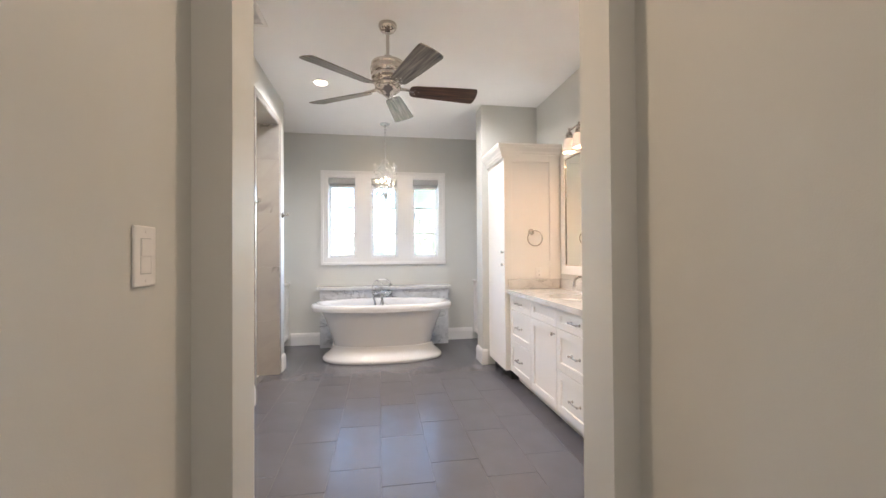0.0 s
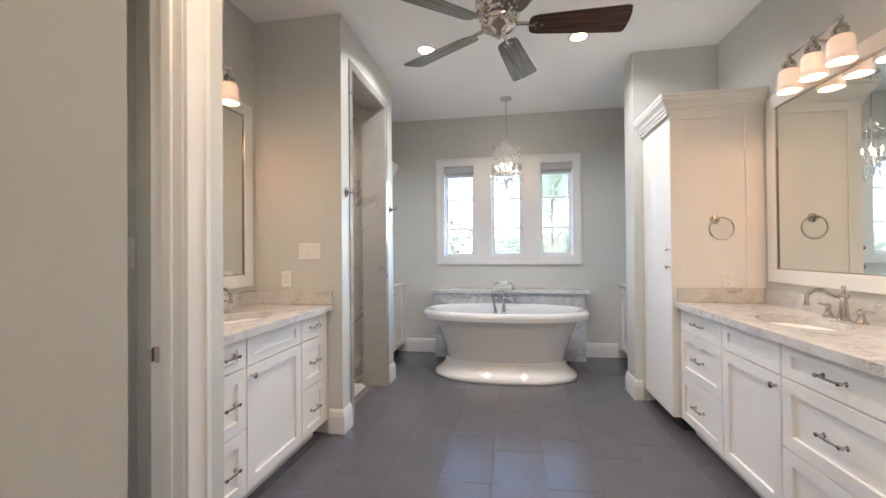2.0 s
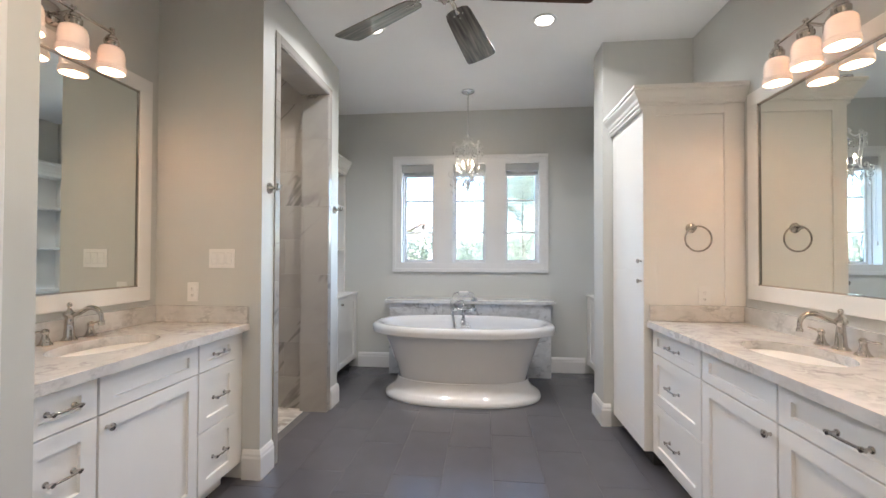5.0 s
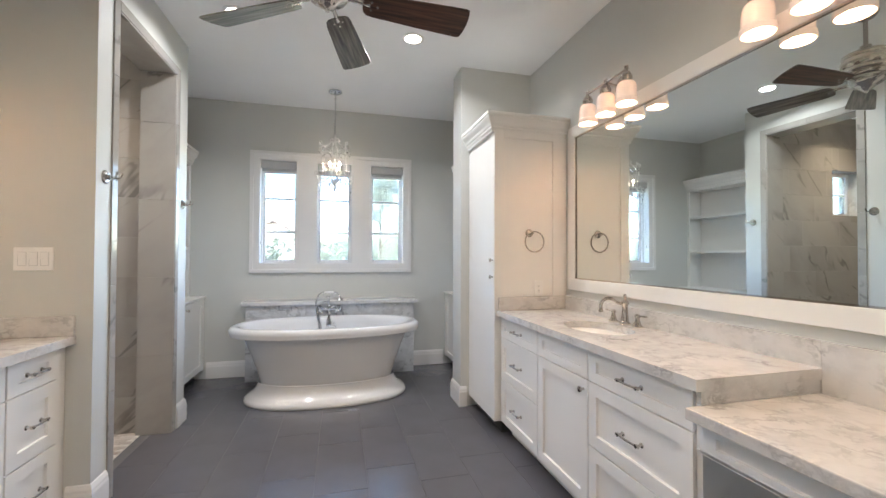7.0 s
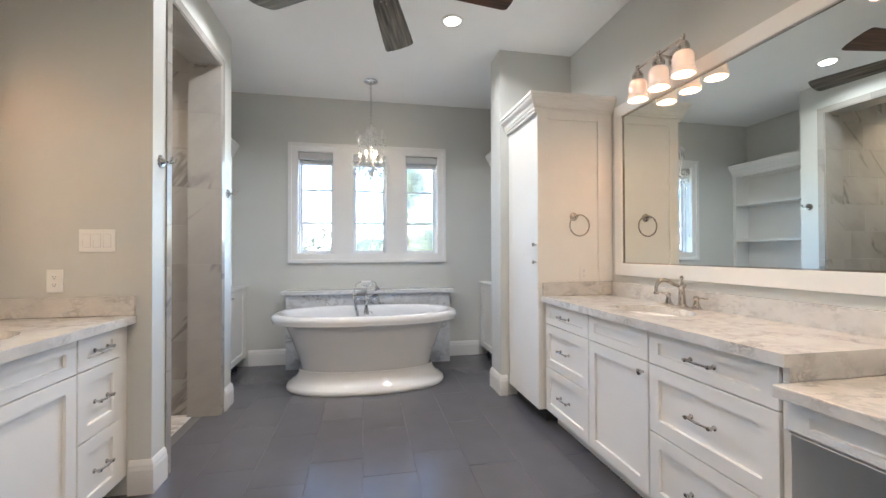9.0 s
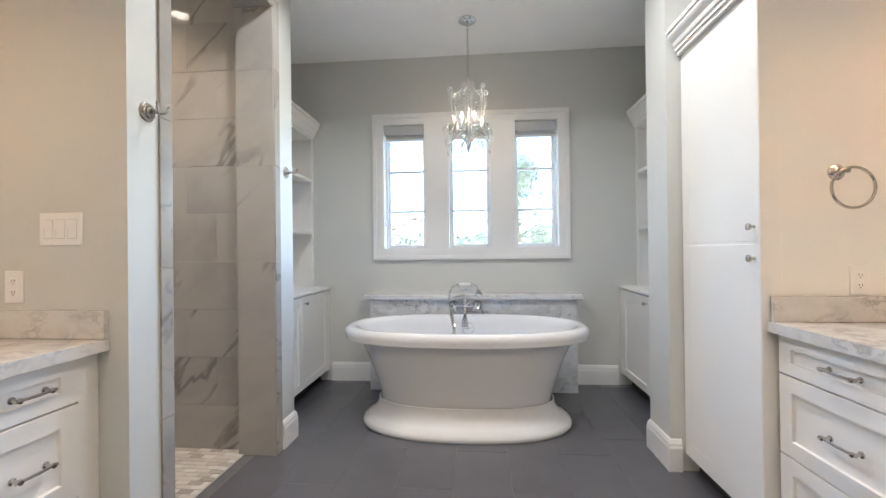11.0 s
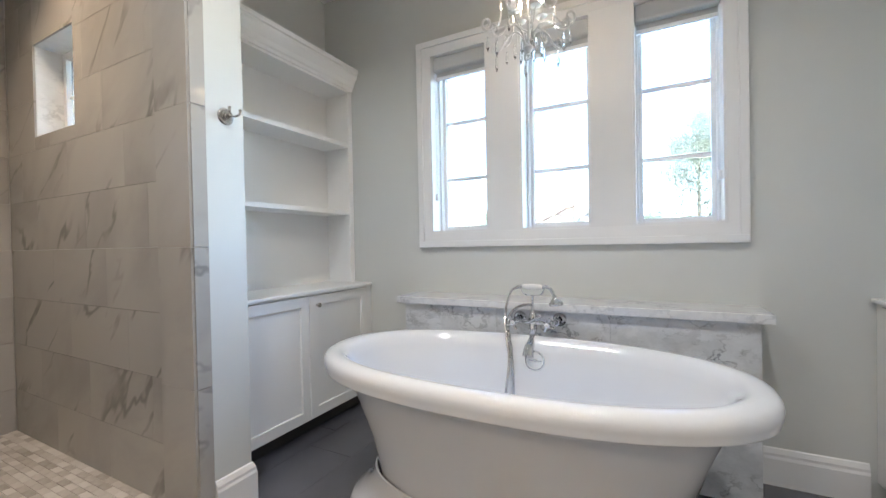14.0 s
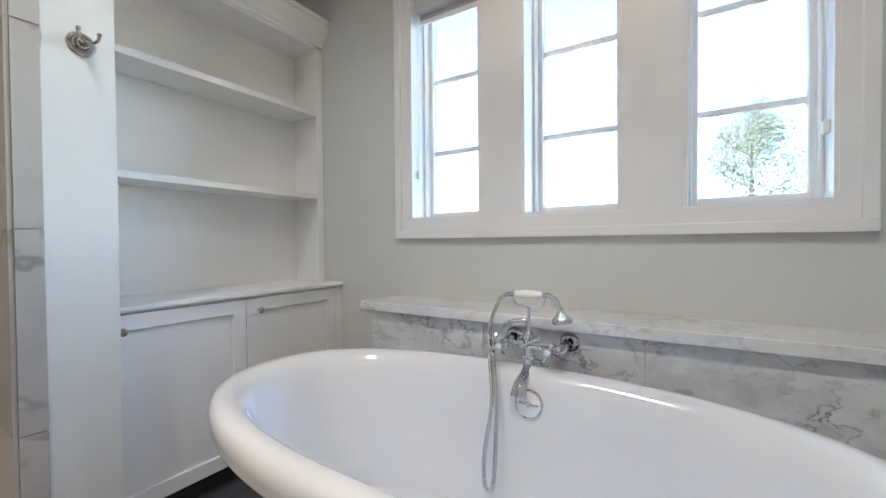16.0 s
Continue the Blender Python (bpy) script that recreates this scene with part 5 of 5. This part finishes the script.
wall_plate("light_switch", pose(-1.134, 3.935, 1.318), 3, "white three-gang rocker switch on the niche wall")
wall_plate("wall_outlet", pose(-1.32, 3.935, 1.113), 1, "white wall outlet above the small vanity", "outlet")
wall_plate("wall_outlet", pose(1.84, 4.337, 1.09), 1, "white wall outlet above the long vanity", "outlet")
wall_plate("light_switch", pose(HALL[0], 1.250, 1.298, 0, 0, 90), 1, "white single rocker switch on the hall wall", size=1.05)
wall_plate("light_switch", pose(-1.25, 2.61, 1.313, 0, 0, 90), 1, "white single switch in the side room", size=1.1)
wall_plate("wall_outlet", pose(-1.25, 2.425, 0.49, 0, 0, 90), 1, "white wall outlet low in the side room", "outlet")


# ---- outdoors ----
# colour raised well past grass so the ground bounces daylight onto the ceiling
M_BOUNCE_LAWN = material("lawn", (0.42, 0.425, 0.34), 0.9, bump=0.6, bump_scale=30, vary=0.3, vary_scale=0.6)
M_LEAF = material("pale_spring_leaves", (0.12, 0.135, 0.09), 0.7, vary=0.3, vary_scale=1.5, spec=0.2)


def thin_leaf(m, color, share):
    """Lets light pass through the leaf."""
    nt = m.node_tree
    t = nt.nodes.new("ShaderNodeBsdfTranslucent")
    t.inputs[0].default_value = (*color, 1)
    mix = nt.nodes.new("ShaderNodeMixShader")
    mix.inputs[0].default_value = share
    nt.links.new(nt.nodes["Principled BSDF"].outputs[0], mix.inputs[1])
    nt.links.new(t.outputs[0], mix.inputs[2])
    nt.links.new(mix.outputs[0], nt.nodes["Material Output"].inputs[0])


thin_leaf(M_LEAF, (0.44, 0.47, 0.40), 0.72)
M_BARK = material("bark", (0.16, 0.13, 0.10), 0.9, bump=0.8, bump_scale=40, vary=0.3, vary_scale=8)
M_STUCCO = material("pale_stucco", (0.74, 0.71, 0.66), 0.9, bump=0.4, vary=0.06)
M_ROOF = material("brown_roof_shingles", (0.16, 0.11, 0.09), 0.85, bump=0.5, bump_scale=15, vary=0.2, vary_scale=3)
bm = bmesh.new()
bmesh.ops.create_grid(bm, x_segments=2, y_segments=2, size=900, matrix=pose(0, 0, -0.55))
tagged(part("ground", bm, M_BOUNCE_LAWN, None, "lawn paled to bounce light, out to the horizon"), kind="structure")


def leaf_cloud(centres, count, spread, size, seed):
    rnd = random.Random(seed)
    verts, faces = [], []
    for k in range(count):
        c = Vector(rnd.choice(centres))
        p = c + Vector((rnd.gauss(0, spread), rnd.gauss(0, spread), rnd.gauss(0, spread * 0.8)))
        u = Vector((rnd.uniform(-1, 1), rnd.uniform(-1, 1), rnd.uniform(-1, 1))).normalized()
        v = u.orthogonal().normalized()
        s = size * rnd.uniform(0.6, 1.4)
        n = len(verts)
        verts += [p - u * s, p + v * s * 0.5, p + u * s, p - v * s * 0.5]
        faces.append((n, n + 1, n + 2, n + 3))
    bm = bmesh.new()
    vs = [bm.verts.new(v) for v in verts]
    for f in faces:
        bm.faces.new([vs[i] for i in f])
    return bm


def tree(x, y, height, seed, label):
    rnd = random.Random(seed)
    z0 = -0.55
    t = thing("tree", (x, y, z0), label, "tree", "garden trees")
    part("trunk", tube(smooth_path([(x, y, z0 - 0.1), (x + 0.05, y, z0 + height * 0.2), (x - 0.04, y + 0.05, z0 + height * 0.5), (x, y, z0 + height * 0.92)], 4), [0.16 - 0.145 * k / 12 for k in range(13)], 8), M_BARK, t, "", True)
    ends = []
    limbs = []
    for k in range(16):
        h = height * rnd.uniform(0.14, 0.8)
        a = rnd.uniform(0, 2 * math.pi)
        r = height * 0.34 * (1 - (h / height) ** 1.6) * rnd.uniform(0.7, 1.15) + 0.25
        tip = (x + r * math.cos(a), y + r * math.sin(a), z0 + h + r * 0.75)
        midp = (x + 0.45 * r * math.cos(a), y + 0.45 * r * math.sin(a), z0 + h + r * 0.25)
        limbs.append(tube(smooth_path([(x, y, z0 + h), midp, tip], 3), [0.045, 0.04, 0.036, 0.03, 0.024, 0.016, 0.01], 6))
        for u in (0.55, 0.75, 0.9, 1.0):
            ends.append(tuple(Vector((x, y, z0 + h)).lerp(Vector(tip), u)))
    part("limbs", merged(*limbs), M_BARK, t, "", True)
    # clumps of leaves between the limbs, thinner towards the top
    for k in range(220):
        u = rnd.random() ** 1.4
        rr = height * 0.40 * math.sqrt(rnd.random()) * (1 - u) ** 0.75
        a = rnd.uniform(0, 2 * math.pi)
        ends.append((x + rr * math.cos(a), y + rr * math.sin(a), z0 + height * (0.12 + 0.88 * u)))
    part("crown", leaf_cloud(ends, 30000, height * 0.05, 0.05, seed + 1), M_LEAF, t)


tree(2.6, 24.0, 6.9, 4, "young tree with thin pale spring foliage")
tree(-11.4, 36.0, 4.2, 9, "distant garden tree with pale foliage")
rb = random.Random(5)
bush = thing("shrub", (0.2, 12.4, -0.55), "rounded green garden shrub outside the windows", "shrub")
part("stems", merged(*[tube([(0.2, 12.4, -0.6), (0.2 + rb.uniform(-0.5, 0.5), 12.4 + rb.uniform(-0.4, 0.4), 0.9)], [0.03, 0.01], 6) for k in range(9)]), M_BARK, bush)
part("crown", leaf_cloud([(0.2 + rb.uniform(-0.75, 0.75), 12.4 + rb.uniform(-0.5, 0.5), rb.uniform(0.1, 1.55)) for k in range(40)], 6000, 0.16, 0.045, 3), M_LEAF, bush)
rh = random.Random(8)
hedge = thing("hedge", (0, 30, -0.55), "long uneven green hedge at the end of the lawn", "hedge")
part("crown", leaf_cloud([(rh.uniform(-22, 22), 30 + rh.uniform(-0.5, 0.5), rh.uniform(-0.4, 2.3)) for k in range(700)], 30000, 0.34, 0.13, 6), M_LEAF, hedge)


def far_house():
    h = thing("house", (-6.2, 48, -0.55), "distant pale stucco house with a timbered gable", "house")
    xc, half, eave, ridge, y0, y1 = -6.2, 5.2, 2.3, 4.75, 45.5, 54.5
    part("wall", box(xc - half + 0.5, xc + half - 0.5, y0 + 0.5, y1 - 0.5, -0.55, eave), M_STUCCO, h)
    rise = (ridge - eave) / half
    bm = bmesh.new()
    a = [bm.verts.new((x, y0 + 0.5, z)) for x, z in ((xc - half, eave), (xc, ridge), (xc + half, eave))]
    b = [bm.verts.new((x, y1 - 0.5, z)) for x, z in ((xc - half, eave), (xc, ridge), (xc + half, eave))]
    bm.faces.new(a)
    bm.faces.new(b[::-1])
    for i, j in ((0, 1), (1, 2), (2, 0)):
        bm.faces.new((a[i], a[j], b[j], b[i]))
    part("gable", bm, M_STUCCO, h)
    for s in (-1, 1):
        slope = math.degrees(math.atan(rise))
        ln = math.hypot(half, ridge - eave) + 0.4
        part("roof", moved(box(-0.02, ln, y0, y1, 0.02, 0.2), pose(xc, 0, ridge, 0, 0, 0) @ (pose(0, 0, 0, 0, slope, 0) if s > 0 else pose(0, 0, 0, 0, 180 - slope, 0) @ pose(0, 0, -0.22))), M_ROOF, h)
        part("gable_beam", moved(box(0.35, 2.6, y0 + 0.4, y0 + 0.5, -0.09, 0.09), pose(xc, 0, ridge - 1.6) @ pose(0, 0, 0, 0, -28 if s > 0 else -152, 0)), M_ROOF, h)
    part("gable_beam", box(xc - 3.2, xc + 3.2, y0 + 0.39, y0 + 0.5, ridge - 1.75, ridge - 1.57), M_ROOF, h)
    part("gable_beam", box(xc - 0.09, xc + 0.09, y0 + 0.38, y0 + 0.5, ridge - 1.57, ridge - 0.1), M_ROOF, h)
    for k in range(3):
        wx = xc - 3.6 + k * 3
        win = part("window", boxes([(wx, wx + 1.2, y0 + 0.46, y0 + 0.5, 0.6, 2.0)]), M_VINYL, h)
        part("pane", box(wx + 0.1, wx + 1.1, y0 + 0.44, y0 + 0.462, 0.7, 1.9), M_DARK, win)


far_house()


# ---- marble and tile pieces ----
def piece(name, mesh, parent, m):
    ob = new(name, mesh)
    ob.parent = parent
    ob.matrix_parent_inverse = world_of(parent).inverted()
    ob.matrix_basis = m
    return ob


def tile_mesh(w, d, t, mat, bevel=0.0015):
    bm = box(-w / 2, w / 2, -d / 2, d / 2, -t, 0)
    top = [e for e in bm.edges if all(v.co.z > -1e-6 for v in e.verts)]
    bmesh.ops.bevel(bm, geom=top, offset=bevel, segments=1, affect="EDGES")
    bmesh.ops.recalc_face_normals(bm, faces=bm.faces)
    me = bpy.data.meshes.new("tile")
    bm.to_mesh(me)
    bm.free()
    me.materials.append(mat)
    return me


def tiled_wall(parent, mesh_cache, x0, x1, z0, z1, put, offset, hole=None, tw=0.605, th=0.2985, mat=None):
    """Running-bond tiles over a rectangle; put(u, v) gives the pose of a tile's centre."""
    row = 0
    z = z0
    while z < z1 - 0.01:
        zt = min(z + th, z1)
        x = x0 - ((offset * row) % tw)
        while x < x1 - 0.005:
            a, b = max(x, x0), min(x + tw, x1)
            x += tw
            if b - a < 0.02:
                continue
            pieces = [(a, b, z, zt)]
            if hole:
                hx0, hx1, hz0, hz1 = hole
                if a < hx1 and b > hx0 and z < hz1 and zt > hz0:
                    pieces = [(a, min(b, hx0), z, zt), (max(a, hx1), b, z, zt), (max(a, hx0), min(b, hx1), z, min(zt, hz0)), (max(a, hx0), min(b, hx1), max(z, hz1), zt)]
            for pa, pb, qa, qb in pieces:
                if pb - pa < 0.012 or qb - qa < 0.012:
                    continue
                key = (round(pb - pa, 3), round(qb - qa, 3))
                if key not in mesh_cache:
                    mesh_cache[key] = tile_mesh(key[0] - 0.0009, key[1] - 0.0009, 0.010, mat or M_STILE, 0.0006)
                piece("tile", mesh_cache[key], parent, put((pa + pb) / 2, (qa + qb) / 2))
        z = zt
        row += 1


def ob_named(name):
    return bpy.data.objects[name]


cache = {}
Z0 = -0.02
tiled_wall(ob_named("wall_shower_north"), cache, -2.9, -1.10, Z0, CEIL, lambda u, v: pose(u, 5.001, v, 90, 0, 0), 0.2, hole=(SWX[0], SWX[1], SWZ[0], SWZ[1]))
tiled_wall(ob_named("wall_shower_west"), cache, 4.12, 5.0, Z0, CEIL, lambda u, v: pose(-2.901, u, v, 90, 0, 90), 0.2)
# door reveal of the shower: tall strips on the jambs and the head, and a narrow trim on the face
reveal = structure("shower_reveal", boxes([(X_LEFT - 0.232, X_LEFT - 0.002, OPEN_Y[1] - 0.002, OPEN_Y[1] + 0.001, 0, OPEN_Z)]), M_SGROUT, "marble lined shower doorway")
jc = {}
tiled_wall(reveal, jc, X_LEFT - 0.232, X_LEFT + 0.004, -0.0, OPEN_Z - 0.012, lambda u, v: pose(u, OPEN_Y[1] - 0.013, v, 90, 0, 0), 0.0, tw=0.6, th=0.585)
tiled_wall(reveal, jc, X_LEFT - 0.232, X_LEFT + 0.004, -0.0, OPEN_Z - 0.012, lambda u, v: pose(u, OPEN_Y[0] + 0.013, v, 90, 0, 180), 0.0, tw=0.6, th=0.585)
tiled_wall(reveal, jc, OPEN_Y[0] + 0.015, OPEN_Y[1] - 0.015, 0, 0.236, lambda u, v: pose(X_LEFT + 0.004 - v, u, OPEN_Z - 0.012, 180, 0, 90), 0.0, tw=0.41, th=0.6)
for y0, y1 in ((OPEN_Y[0] - 0.055, OPEN_Y[0] + 0.002), (OPEN_Y[1] - 0.002, OPEN_Y[1] + 0.06)):
    k = 0
    z = 0.0
    while z < OPEN_Z + 0.05:
        zt = min(z + 0.585, OPEN_Z + 0.055)
        part("trim_tile", box(X_LEFT, X_LEFT + 0.009, y0, y1, z + 0.001, zt - 0.001, bevel=0.0015, seg=1), M_STILE, reveal)
        z = zt
for y0, y1 in ((4.133, 4.55), (4.552, 4.967)):
    part("trim_tile", box(X_LEFT, X_LEFT + 0.009, y0, y1, OPEN_Z - 0.002, OPEN_Z + 0.055, bevel=0.0015, seg=1), M_STILE, reveal)
# mosaic shower floor
M_MOS = pebbled_tile("marble_mosaic", [(0.27, 0.235, 0.20), (0.44, 0.405, 0.365), (0.52, 0.485, 0.445), (0.60, 0.57, 0.53)], 0.35)
sf = structure("floor_shower", box(-2.912, -1.085, 4.12, 5.012, -0.002, 0.004), M_SGROUT, "pale grout under a small marble mosaic floor")
MW, MD = 0.076, 0.038
chip = tile_mesh(MW - 0.003, MD - 0.003, 0.004, M_MOS, 0.0006)
count = 0
joined = bmesh.new()
rm = random.Random(11)
for j in range(23):
    for i in range(24):
        mx = -1.125 - i * MW - (MW / 2 if j % 2 else 0)
        my = 4.982 - j * MD
        if mx < -2.88 or my < 4.14:
            continue
        if count < 300 and i < 15:
            piece("mosaic_tile", chip, sf, pose(mx, my, 0.0075 + rm.uniform(0, 0.0006)))
            count += 1
        else:
            add_box(joined, mx - MW / 2 + 0.0015, mx + MW / 2 - 0.0015, my - MD / 2 + 0.0015, my + MD / 2 - 0.0015, 0.003, 0.0075)
tagged(part("mosaic", joined, M_MOS, sf), kind="stuff")
# slate floor tiles, 0.305 by 0.61, alternate columns shifted
TW, TL = 0.305, 0.61
ft = tile_mesh(TW - 0.0026, TL - 0.0026, 0.008, M_TILE, 0.0008)
fl = ob_named("floor")
for i in range(-6, 7):
    fx = 0.0525 + i * TW
    off = 3.46 if i % 2 == 0 else 3.25
    for j in range(-6, 6):
        fy = off + TL * (j + 0.5)
        if fy < 0.2 or fy > 6.5 or (fx < -1.0 and 3.9 < fy < 5.3) or (fy < 1.3 and not -0.4 < fx < 1.1):
            continue
        piece("tile", ft, fl, pose(fx, fy, 0.0))
